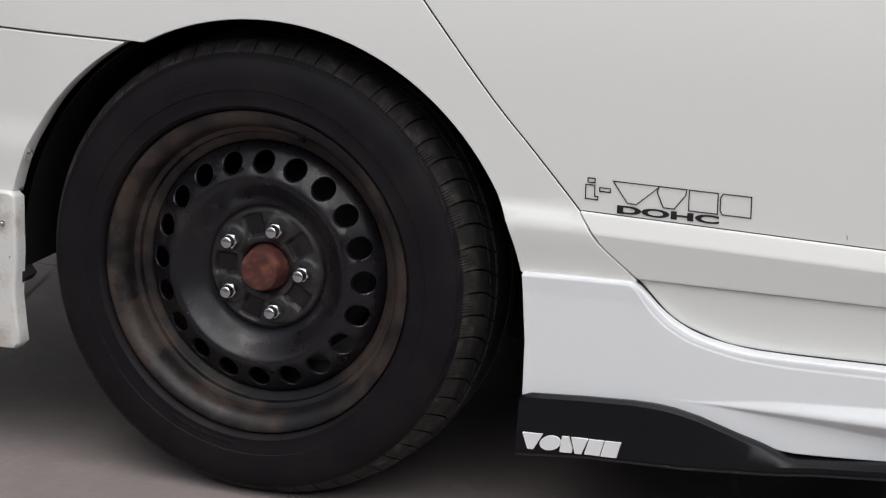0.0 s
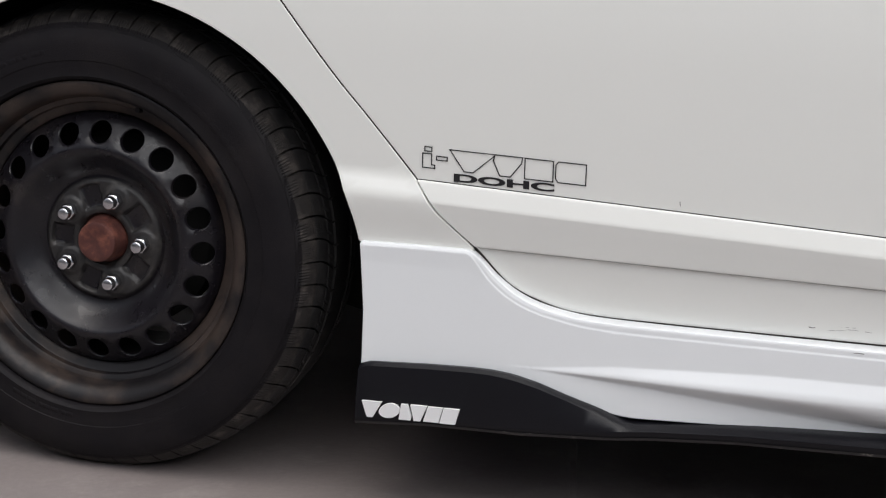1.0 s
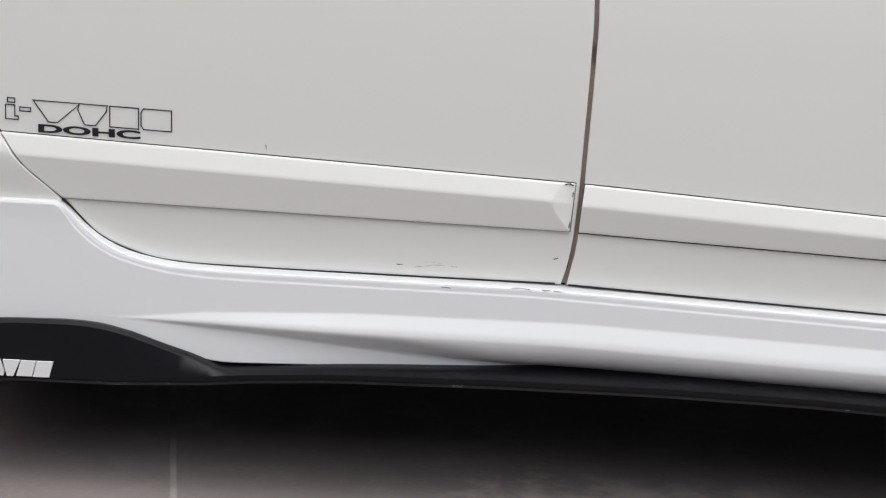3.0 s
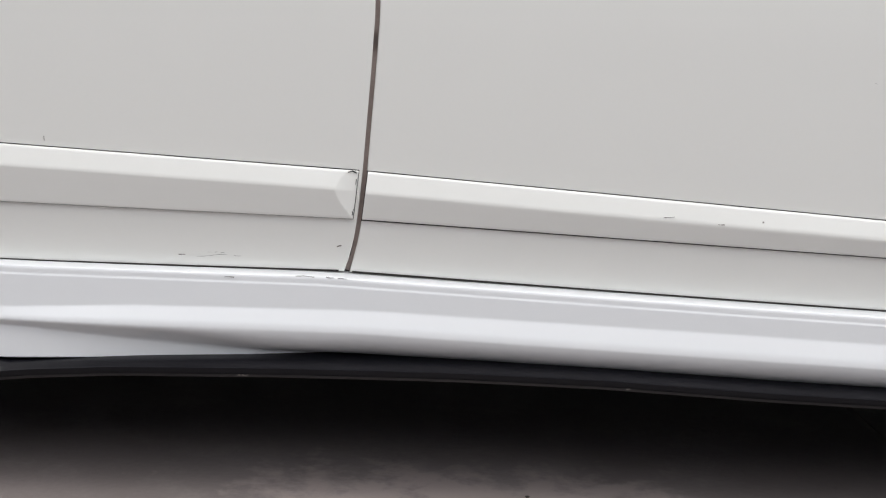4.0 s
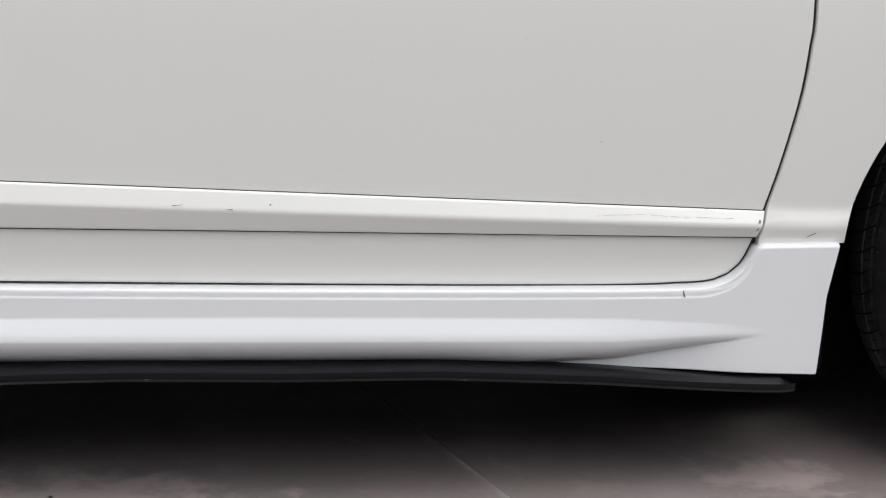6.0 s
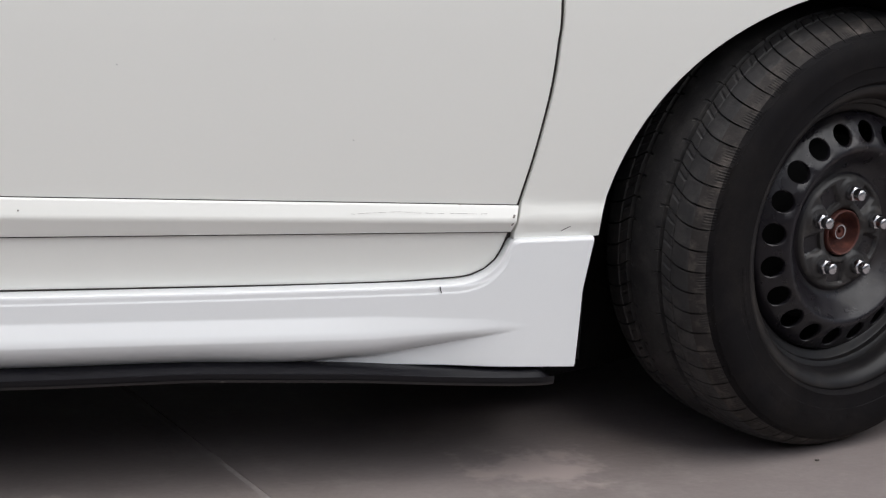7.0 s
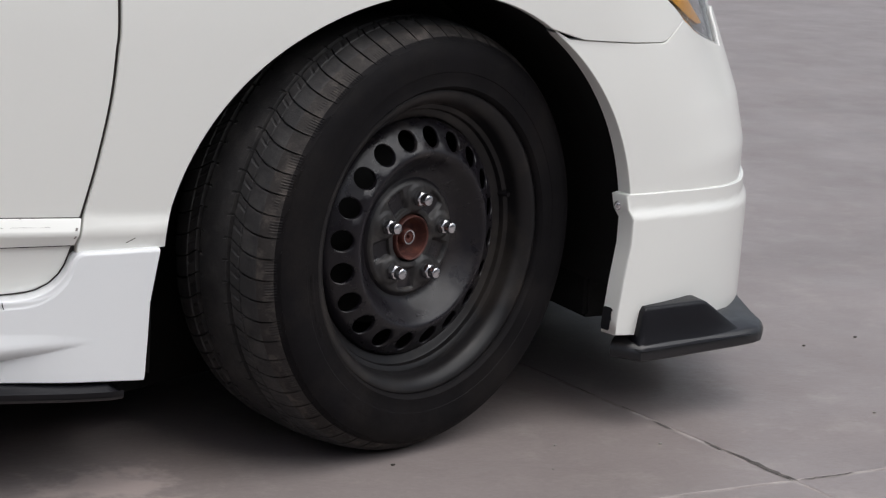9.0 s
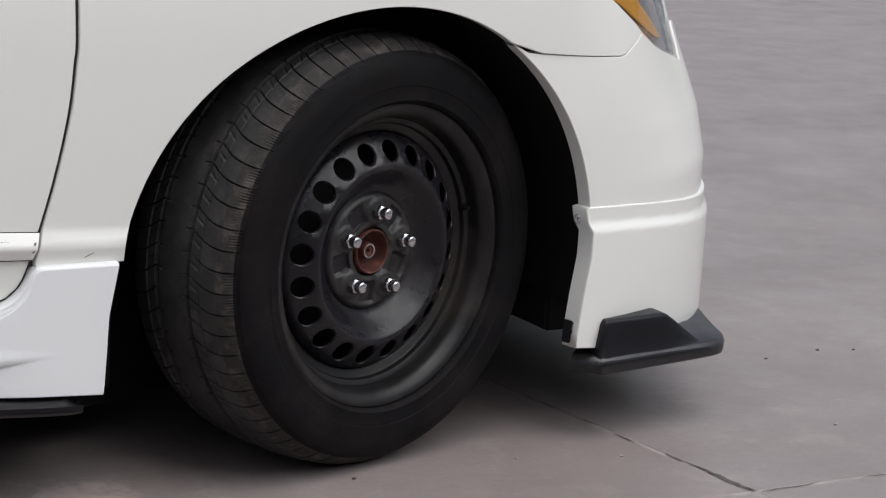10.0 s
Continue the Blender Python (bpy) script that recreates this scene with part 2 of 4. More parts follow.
def panel(name, outline, surf, mat, parent, label="", ds=0.03, dz=0.012, lift=0.0, edge=0.0015, deep=0.014):
    """A pressed panel over an outline in (run, height); surf gives how far it stands out. Its rim is rolled in."""
    line = dense(outline, min(ds, 0.02))
    area = sum(a * d - c * b for (a, b), (c, d) in zip(line, line[1:] + line[:1]))
    if area < 0:
        line.reverse()
    n = len(line)
    xs, zs = [p[0] for p in line], [p[1] for p in line]
    L = np.array(line)
    inner = []
    gx, gz = np.arange(min(xs), max(xs), ds), np.arange(min(zs), max(zs), dz)
    for gz_ in gz:
        for gx_ in gx:
            if np.min(((L - (gx_, gz_)) ** 2 * (1, (ds / dz) ** 2)).sum(1)) > (0.4 * ds) ** 2:
                inner.append((gx_, gz_))
    verts = [Vector(p) for p in line + inner]
    vs, _, faces, *_ = delaunay_2d_cdt(verts, [(i, (i + 1) % n) for i in range(n)], [], 1, 1e-6)
    return press(name, [tuple(v) for v in vs], [tuple(f) for f in faces], list(range(n)), surf, mat, parent, label, lift, edge, deep)


def press(name, vs, faces, loop, surf, mat, parent, label="", lift=0.0, edge=0.0015, deep=0.014):
    """Lays points (run, height) on the body side and rolls the rim (a loop of their numbers, anticlockwise) inwards."""
    co, no, tri = [], [], list(faces)
    h = 0.0012
    n = len(loop)
    L = np.array([vs[i] for i in loop])

    def pos(s, z):
        return body_point(s, z, float(surf(s, z)) + lift)

    for s, z in vs:
        co.append(pos(s, z))
        no.append((pos(s + h, z) - pos(s - h, z)).cross(pos(s, z + h) - pos(s, z - h)).normalized())
    last = loop
    for out, depth, mixed in ((edge * 0.7, edge * 0.4, 0.6), (edge, edge * 1.5, 0.95), (edge, deep, 1.0)):
        ring = []
        for i in range(n):
            a, b = L[i - 1], L[(i + 1) % n]
            t = (b - a) / (np.linalg.norm(b - a) + 1e-9)
            o = np.array((t[1], -t[0]))
            s, z = L[i] + o * out
            here = body_point(s, z, float(surf(*L[i])) + lift - depth)
            side = (body_point(L[i][0] + o[0] * 0.01, L[i][1] + o[1] * 0.01, 0) - body_point(L[i][0], L[i][1], 0)).normalized()
            ring.append(len(co))
            co.append(here)
            no.append((no[loop[i]] * (1 - mixed) + side * mixed).normalized())
        tri += [(last[(i + 1) % n], last[i], ring[i], ring[(i + 1) % n]) for i in range(n)]
        last = ring
    me = bpy.data.meshes.new(name)
    me.from_pydata([tuple(c) for c in co], [], tri)
    me.shade_smooth()
    me.normals_split_custom_set_from_vertices([tuple(c) for c in no])
    ob = new(name, me)
    return place(ob, parent, mat, label)


def ruled(name, columns, surf, mat, parent, label="", **k):
    """A panel from columns of points (run, height), each from its top to its foot."""
    m, rows_ = len(columns), len(columns[0])
    vs = [p for c in columns for p in c]
    faces = [(i * rows_ + j, i * rows_ + j + 1, (i + 1) * rows_ + j + 1, (i + 1) * rows_ + j) for i in range(m - 1) for j in range(rows_ - 1)]
    loop = [j for j in range(rows_)] + [i * rows_ + rows_ - 1 for i in range(1, m)] + [(m - 1) * rows_ + j for j in range(rows_ - 2, -1, -1)] + [i * rows_ for i in range(m - 2, 0, -1)]
    return press(name, vs, faces, loop, surf, mat, parent, label, **k)


def lathe(profile, steps, bend=None):
    """A turned shape round the y axis: profile of (radius, depth)."""
    bm = bmesh.new()
    rings = []
    for k in range(steps):
        a = 2 * math.pi * k / steps
        ring = []
        for j, (r, y) in enumerate(profile):
            if bend:
                r, y, da = bend(r, y, k, j)
            else:
                da = 0.0
            ring.append(bm.verts.new((r * math.cos(a + da), y, r * math.sin(a + da))))
        rings.append(ring)
    for k in range(steps):
        a, b = rings[k], rings[(k + 1) % steps]
        for j in range(len(profile) - 1):
            bm.faces.new((a[j], a[j + 1], b[j + 1], b[j]))
    return bm


def prism(points, y0, y1, bevel=0.0):
    """A plate with an outline in (x, z) between two depths."""
    bm = bmesh.new()
    vs = [bm.verts.new((x, y0, z)) for x, z in points]
    f = bm.faces.new(vs)
    ex = bmesh.ops.extrude_face_region(bm, geom=[f])
    bmesh.ops.translate(bm, verts=[v for v in ex["geom"] if isinstance(v, bmesh.types.BMVert)], vec=(0, y1 - y0, 0))
    if bevel:
        bmesh.ops.bevel(bm, geom=bm.edges[:], offset=bevel, segments=2, affect="EDGES", profile=0.6)
    return bm


def side_strip(bm, line, half, off, close=False):
    """A flat line of given half width on the body side, along points (run, height)."""
    pts = [Vector(p) for p in line]
    n = len(pts)
    L, R = [], []
    for i, p in enumerate(pts):
        a = pts[i - 1] if i or close else p * 2 - pts[1]
        b = pts[(i + 1) % n] if i < n - 1 or close else p * 2 - pts[i - 1]
        d0, d1 = (p - a).normalized(), (b - p).normalized()
        t = (d0 + d1).normalized() if (d0 + d1).length > 1e-6 else d0
        nrm = Vector((-t.y, t.x))
        k = half / max(0.45, t.dot(d0))
        for lst, sgn in ((L, 1), (R, -1)):
            q = p + nrm * k * sgn
            lst.append(bm.verts.new(body_point(q.x, q.y, off(q.x, q.y))))
    for i in range(n if close else n - 1):
        q = (i + 1) % n
        bm.faces.new((L[i], L[q], R[q], R[i]))


# ---- the car ----
car = new("car")
car.location = (1.35, CAR_Y, 0.0)
car.empty_display_size = 0.3
tagged(car, "white four-door saloon car with black steel wheels, parked on concrete", "car")
BACK = Matrix.Translation((-1.35, -CAR_Y, 0.0))


def body_part(name, outline, surf, mat, label="", **k):
    ob = panel(name, outline, surf, mat, car, label, **k)
    ob.matrix_basis = BACK.copy()
    return ob


def car_part(name, bm, mat, label="", **k):
    ob = part(name, bm, mat, car, label, **k)
    ob.matrix_basis = BACK.copy()
    return ob


# heights of the lines along the side
def z_top(s): return np.interp(s, [0.30, 1.145, 2.20, 2.40], [0.4465, 0.4245, 0.3745, 0.366])
def z_low(s): return np.interp(s, [0.50, 1.145, 2.20, 2.40], [0.364, 0.3645, 0.339, 0.334])
def z_crest(s): return z_top(s) + (z_low(s) - z_top(s)) * np.interp(s, [0.4, 1.1, 1.15, 2.2], [0.32, 0.38, 0.42, 0.54])


def side_plain(s, z):
    up = max(z - 0.60, 0.0)
    return -0.10 * (z - 0.60) ** 2 - 0.35 * up ** 2


def side_band(s, z, soft=0.006, high=0.011):
    """The pressed band that runs on from the mouldings over the wings."""
    zt, zc, zl = z_top(s), z_crest(s), z_low(s)
    return side_plain(s, z) + high * (smoothstep(z, zt + soft, zc - soft * 0.3) - 0.6 * smoothstep(z, zc + 0.004, zl - 0.01))


def door_surf(s, z):
    """The doors tuck in a little under the mouldings."""
    return side_plain(s, z) - 0.07 * max(0.366 - z, 0.0)


REAR_SEAM = [(0.02, 0.945), (0.234, 0.684), (0.328, 0.570), (0.381, 0.512), (0.442, 0.443), (0.471, 0.405), (0.519, 0.363), (0.562, 0.320), (0.612, 0.299), (0.660, 0.2915)]
MID_SEAM = [(1.132, 0.297), (1.140, 0.332), (1.146, 0.388), (1.150, 0.483), (1.153, 0.576), (1.1525, 0.655), (1.140, 0.945)]
FRONT_SEAM = [(2.097, 0.2755), (2.147, 0.2797), (2.176, 0.2997), (2.191, 0.339), (2.199, 0.375), (2.216, 0.439), (2.233, 0.520), (2.240, 0.585), (2.242, 0.650), (2.232, 0.945)]


def moved(line, d):
    return [(a + d, b) for a, b in line]


def build_doors():
    rear = curve_line(REAR_SEAM) + [(0.75, 0.2905)] + curve_line(moved(MID_SEAM, -0.0076))
    door_r = body_part("rear_door", moved(rear, 0.0036)[:-1] + [(1.136, 0.945)], door_surf, PAINT, "white rear door with outlined lettering and a protective moulding")
    front = curve_line(moved(MID_SEAM, 0.0042))[::-1] + [(1.36, 0.2898), (1.60, 0.2833), (1.86, 0.2775), (2.02, 0.2752)] + curve_line(moved(FRONT_SEAM, -0.0038))
    door_f = body_part("front_door", front, door_surf, PAINT, "white front door with a protective moulding")
    return door_r, door_f


def moulding_surf(s1):
    def surf(s, z):
        zt, zc, zl = z_top(s), z_crest(s), z_low(s)
        up = float(np.interp(z, [zl, zl + 0.002, zc - 0.003, zc, zc + 0.003, zt - 0.002, zt], [0.003, 0.005, 0.0110, 0.0114, 0.0108, 0.0040, 0.0025]))
        tip = s1 - 0.026 + 0.023 * min(1.0, abs(z - zc) / 0.034) ** 1.5
        end = float(np.interp(s, [tip, s1 - 0.001], [1.0, 0.15])) if s1 < 1.2 else 1.0
        return side_plain(s, z) + 0.002 + (up - 0.002) * end
    return surf


def build_mouldings(door_r, door_f):
    flat = lambda s, z: door_surf(s, z) + 0.0010
    fr = [0, 0.02, 0.05, 0.12, 0.25, 0.40, 0.5, 0.6, 0.7, 0.78, 0.84, 0.88, 0.91, 0.94, 0.97, 1.0]

    def strip(s):
        zt, zc, zl = float(z_top(s)) - 0.001, float(z_crest(s)), float(z_low(s)) + 0.001
        a = [zt + (zc - zt) * q for q in fr]
        b = [zc + (zl - zc) * (1 - q) for q in fr[::-1]]
        return a + b[1:]

    for door, s0, s1, slant in ((door_r, 0.4455, 1.1400, True), (door_f, 1.1522, 2.197, False)):
        columns = []
        us = np.unique(np.round(np.concatenate([np.arange(s0, s1 - 0.04, 0.012), np.linspace(s1 - 0.04, s1, 22)]), 4))
        for u in us:
            w = (u - s0) / (s1 - s0)
            zs = strip(u)
            col = []
            for z in zs:
                t = (zs[0] - z) / (zs[0] - zs[-1])
                begin = (np.interp(t, [0, 0.5, 1], [0.4455, 0.4760, 0.5215]) if slant else 1.1522 - 0.0045 * t)
                stop = s1 - (0.0042 if slant else 0.008) * t
                q = float(begin + (stop - begin) * w)
                a, b = float(z_top(q)) - 0.001, float(z_low(q)) + 0.001
                col.append((q, a + (b - a) * t))
            columns.append(col)
        edges = [0.0 if slant else -0.0012] + [0.0] * (len(columns) - 2) + [0.0012 if slant else 0.0]
        rim = [(c[0][0] + e, c[0][1] + 0.0014) for c, e in zip(columns, edges)] + [(c[-1][0] + e, c[-1][1] - (0.0014 if slant else 0.0025)) for c, e in zip(columns[::-1], edges[::-1])]
        # A slightly wider dark strip behind the moulding draws its gap line.
        panel("moulding_gap", rim, flat, SEAM, door, "dark gap line round the moulding", edge=0.0002, deep=0.003)
        ruled("door_moulding", columns, moulding_surf(s1), PAINT, door, "white angled side moulding", edge=0.0006, deep=0.008)


R_ARCH = (0.020, 0.288, 0.359, 0.357)


def front_hoop(a0, a1, n):
    """The front arch, a little wider and taller towards the bumper."""
    out = []
    for k in range(n + 1):
        a = a0 + (a1 - a0) * k / n
        w = float(1 - smoothstep(a, 55, 125))
        out.append((2.680 + (0.374 + 0.006 * w) * math.cos(radians(a)), 0.285 + (0.361 + 0.022 * w) * math.sin(radians(a))))
    return out


def bumper_surf(s, z):
    """The bumper's side, leaning back towards its top at the corner."""
    w = smoothstep(s, 3.08, 3.40)
    return 0.004 - (1 - w) * (0.25 * max(z - 0.45, 0) ** 2 + 0.12 * (0.45 - z) ** 2) - w * (0.22 * max(z - 0.385, 0) + 0.16 * max(z - 0.46, 0))


def wing_surf(s, z):
    w = smoothstep(s, 2.98, 3.12)
    return (1 - w) * side_band(s, z, 0.008, 0.008) + w * bumper_surf(s, z)


def build_wings():
    seam = curve_line(moved(REAR_SEAM, -0.0022))
    cut = [p for p in seam if p[1] > 0.362]
    hoop = arch(*R_ARCH, 11.5, 118)
    quarter = [(-0.80, 0.945)] + cut + [(0.519, 0.3575), (0.373, 0.3575)] + hoop + [(-0.174, 0.604), (-0.80, 0.612)]
    body_part("rear_wing", quarter, lambda s, z: side_band(s, z), PAINT, "white rear quarter panel round the wheel arch", dz=0.008)
    seam = [p for p in curve_line(moved(FRONT_SEAM, 0.0040)) if p[1] > 0.332]
    hoop = front_hoop(173, 57, 40)
    fender = [(2.1945, 0.3235), (2.2010, 0.331), (2.303, 0.331), (2.312, 0.331)] + hoop[1:] + [(2.945, 0.5895), (3.044, 0.5815), (3.106, 0.5785), (3.119, 0.5800), (3.131, 0.5855), (3.180, 0.606), (3.125, 0.636), (3.079, 0.663), (3.03, 0.70), (2.9, 0.80), (2.236, 0.90)] + seam[::-1][6:]
    body_part("front_wing", fender, wing_surf, PAINT, "white front wing round the wheel arch", dz=0.008)


# skirt: an upright face, a swelling along its middle and a scoop under the swelling
SKIRT_TOP = [(0.376, 0.3565), (0.44, 0.3585)] + curve_line([(0.500, 0.3595), (0.519, 0.3572), (0.5465, 0.3290), (0.570, 0.3105), (0.600, 0.2970), (0.645, 0.2885), (0.69, 0.2862), (0.76, 0.2862)], 0.006) \
    + [(s, np.interp(s, [0.76, 1.10, 1.36, 1.60, 1.86, 2.02, 2.08], [0.2862, 0.2906, 0.2842, 0.2783, 0.2734, 0.2714, 0.2711])) for s in np.linspace(0.80, 2.06, 30)] \
    + curve_line([(2.09, 0.2710), (2.149, 0.2744), (2.1785, 0.2947), (2.1915, 0.3265), (2.199, 0.3295)], 0.006) + [(2.302, 0.3295)]
SKIRT_TOP = [(a, b + 0.002 * float(smoothstep(a, 0.52, 0.60) * (1 - smoothstep(a, 2.15, 2.19)))) for a, b in SKIRT_TOP]
_sk_s, _sk_z = np.array([p[0] for p in SKIRT_TOP]), np.array([p[1] for p in SKIRT_TOP])
_sk_c = 1 / np.hypot(1, np.gradient(_sk_z, _sk_s))


def skirt_ramp(u):
    """How far the swelling has come out: a crease at its upper edge, a flat tilted face, a round crest."""
    if u <= 0:
        return 0.0
    if u < 0.1:
        v = 5 * u * u
    elif u < 0.65:
        v = 0.05 + (u - 0.1)
    else:
        w = min(u, 1.0) - 0.65
        v = 0.60 + w - w * w / 0.70
    return v / 0.775


def skirt_surf(s, z):
    down = (np.interp(s, _sk_s, _sk_z) - z) * np.interp(s, _sk_s, _sk_c)
    w = (0.0042 * smoothstep(s, 0.505, 0.54) + 0.0030 * smoothstep(s, 0.60, 0.72)) * (1 - smoothstep(s, 2.12, 2.19))
    top = 0.004 + 0.001 * smoothstep(down, -0.002, 0.002) + 0.0009 * smoothstep(down, w, w + 0.0022) + 0.05 * max(0.335 - z, 0.0)
    mid = smoothstep(s, 0.55, 0.86) * (1 - smoothstep(s, 1.92, 2.235))
    crest = np.interp(s, [0.60, 0.885, 1.15, 1.40, 1.70, 2.02, 2.225], [0.2235, 0.2265, 0.2290, 0.2240, 0.2180, 0.2110, 0.2175])
    high = np.interp(s, [0.60, 0.70, 0.885, 1.15, 1.60, 2.02, 2.15, 2.225], [0.2240, 0.2380, 0.2500, 0.2570, 0.2500, 0.2400, 0.2300, 0.2180])
    swell = 0.0076 * mid * skirt_ramp((high - z) / max(high - crest, 0.0005))
    foot = np.interp(s, [0.60, 0.75, 0.885, 1.04, 1.20, 1.72, 1.90, 2.02, 2.225], [0.2225, 0.2160, 0.2060, 0.1950, 0.1890, 0.1780, 0.1770, 0.1835, 0.2165])
    span = max(crest - foot, 0.0005)
    inside = smoothstep(s, 0.56, 0.72) * (1 - smoothstep(s, 2.10, 2.225))
    t = max((crest - z) / span, 0.0)
    round_under = 0.18 * min(t, 1.0) + 0.82 * (1 - math.sqrt(1 - (0.985 * min(t, 1.0)) ** 2))
    hollow = float(smoothstep(t, 0.0, 1.25))
    k = smoothstep(s, 0.88, 1.10)
    deeper = 1 + 0.5 * smoothstep(s, 1.0, 1.2) * (1 - smoothstep(s, 1.75, 1.95))
    scoop = span * inside * deeper * (k * round_under + (1 - k) * hollow)
    return top + swell - scoop


def build_skirt():
    left = lambda z: np.interp(z, [0.195, 0.272, 0.3565], [0.384, 0.3835, 0.376])
    right = lambda z: np.interp(z, [0.160, 0.213, 0.261, 0.3295], [2.281, 2.285, 2.288, 2.302])
    foot = lambda u: np.interp(u, [0.376, 0.60, 0.72, 1.05, 1.40, 1.90, 2.302], [0.195, 0.190, 0.176, 0.187, 0.1875, 0.179, 0.160])
    us = np.unique(np.round(np.concatenate([np.arange(0.376, 0.50, 0.012), np.arange(0.50, 0.70, 0.003), np.arange(0.70, 2.06, 0.012), np.arange(2.06, 2.215, 0.003), np.linspace(2.215, 2.302, 9)]), 4))
    columns = []
    for u in us:
        zt, zb = float(np.interp(u, _sk_s, _sk_z)), float(foot(u))
        k = 1 / float(np.interp(u, _sk_s, _sk_c))
        zs = [zt - d * k for d in (0, 0.0008, 0.0016, 0.0024, 0.004, 0.0055, 0.0065, 0.0072, 0.0077, 0.0082, 0.0087, 0.0092, 0.0097, 0.0105, 0.0125)]
        z1 = zs[-1]
        zs += [z1 + (zb - z1) * t for t in np.linspace(0, 1, 64)[1:]]
        columns.append([(float(left(z) + (u - 0.376) / 1.926 * (right(z) - left(z))), z) for z in zs])
    ob = ruled("side_skirt", columns, skirt_surf, SKIRT_PAINT, car, "bright white side skirt with a scooped lower flank", edge=0.002, deep=0.03)
    ob.matrix_basis = BACK.copy()
    return ob


def build_sill_lip():
    """The black blade under the skirt, which turns up into a fin at its tail."""
    bm = bmesh.new()
    rings = []
    for s in np.concatenate([np.linspace(0.383, 0.78, 34), np.linspace(0.80, 2.225, 56), [2.232, 2.240, 2.246, 2.252]]):
        bot = np.interp(s, [0.383, 0.47, 0.592, 0.712, 0.80, 0.86, 1.06, 1.26, 1.43, 1.62, 1.80, 2.00, 2.10, 2.186, 2.25], [0.131, 0.139, 0.143, 0.151, 0.158, 0.163, 0.171, 0.176, 0.176, 0.170, 0.168, 0.156, 0.147, 0.1405, 0.138])
        fin = np.interp(s, [0.383, 0.394, 0.467, 0.525, 0.555, 0.58, 0.611, 0.683, 0.754, 0.80], [0.205, 0.2095, 0.2145, 0.2172, 0.2170, 0.2145, 0.208, 0.1855, 0.157, 0.12])
        blade = bot + 0.017 * np.interp(s, [2.232, 2.252], [1.0, 0.35])
        top = max(fin, blade)
        k = smoothstep(top - bot, 0.018, 0.05)
        out = np.interp(s, [0.383, 0.6, 0.70, 0.76, 2.1, 2.235, 2.252], [0.034, 0.036, 0.034, 0.026, 0.027, 0.026, 0.020])
        inner_z = max(top, blade)
        prof = [(-0.06, bot + 0.004), (out - 0.004, bot), (out, bot + 0.004), (out + 0.001, bot + 0.012), (out - 0.003 - 0.006 * k, top - 0.004), (out - 0.008 - 0.008 * k, top), (out - 0.022, inner_z - 0.001 + 0.002 * (1 - k)), (-0.02, inner_z + 0.003 * (1 - k)), (-0.06, inner_z + 0.004 * (1 - k))]
        rings.append([bm.verts.new(body_point(s, z, o)) for o, z in prof])
    for a, b in zip(rings, rings[1:]):
        for j in range(len(a)):
            bm.faces.new((a[j], a[(j + 1) % len(a)], b[(j + 1) % len(a)], b[j]))
    for r in (rings[0], rings[-1]):
        bm.faces.new(r)
    low = [[v.co.copy() for v in r[1:4]] for r in rings]
    ob = car_part("skirt_blade", bm, PLASTIC, "satin black lower blade with an upturned tail fin")
    wb = bmesh.new()
    strips = [[wb.verts.new((v.x, v.y - 0.0006, v.z + dz)) for v, dz in ((a, -0.0004), (b, 0.0), (b.lerp(c, 0.05), 0.0))] for a, b, c in low]
    for a, b in zip(strips, strips[1:]):
        for j in range(2):
            wb.faces.new((a[j], a[j + 1], b[j + 1], b[j]))
    part("worn_edge", wb, LIP_EDGE, ob, "scuffed pale lower edge")
    return ob


# ---- wheels ----
def tyre_profile():
    """(radius, depth) from the outer bead over the tread to the inner bead; depth 0 is the nuts' tips."""
    mid = 0.083
    half = [(0.2060, -0.008), (0.2110, -0.0110), (0.2156, -0.0115), (0.2166, -0.0150), (0.2174, -0.0205), (0.2192, -0.0236), (0.2225, -0.0262), (0.2240, -0.0258), (0.235, -0.0266), (0.2420, -0.0268), (0.2428, -0.0276), (0.250, -0.0276),
            (0.262, -0.0268), (0.2680, -0.0262), (0.277, -0.0236), (0.2830, -0.0203), (0.2875, -0.0170), (0.2905, -0.0140), (0.2932, -0.0110), (0.2958, -0.0072), (0.2985, -0.0030), (0.3010, 0.0015), (0.3032, 0.0060), (0.3050, 0.0110), (0.3065, 0.0165), (0.3076, 0.0220), (0.3084, 0.0270), (0.3090, 0.0310),
            (0.3075, 0.0322), (0.3072, 0.0340), (0.3092, 0.0352), (0.3098, 0.0400), (0.3104, 0.0450), (0.3109, 0.0490),
            (0.3040, 0.0502), (0.3040, 0.0560), (0.3112, 0.0574), (0.3117, 0.0640), (0.3120, 0.0720), (0.3122, mid)]
    return half + [(r, mid + (mid - y) * 1.10) for r, y in half[-2::-1]]


PITCH, STEPS = 64, 16
# where the sixteen points of one tread block lie along it: the groove's two walls, its floor, then the block's face
BLOCK = (0.000, 0.016, 0.080, 0.096, 0.150, 0.215, 0.280, 0.345, 0.410, 0.475, 0.540, 0.605, 0.670, 0.735, 0.800, 0.900)


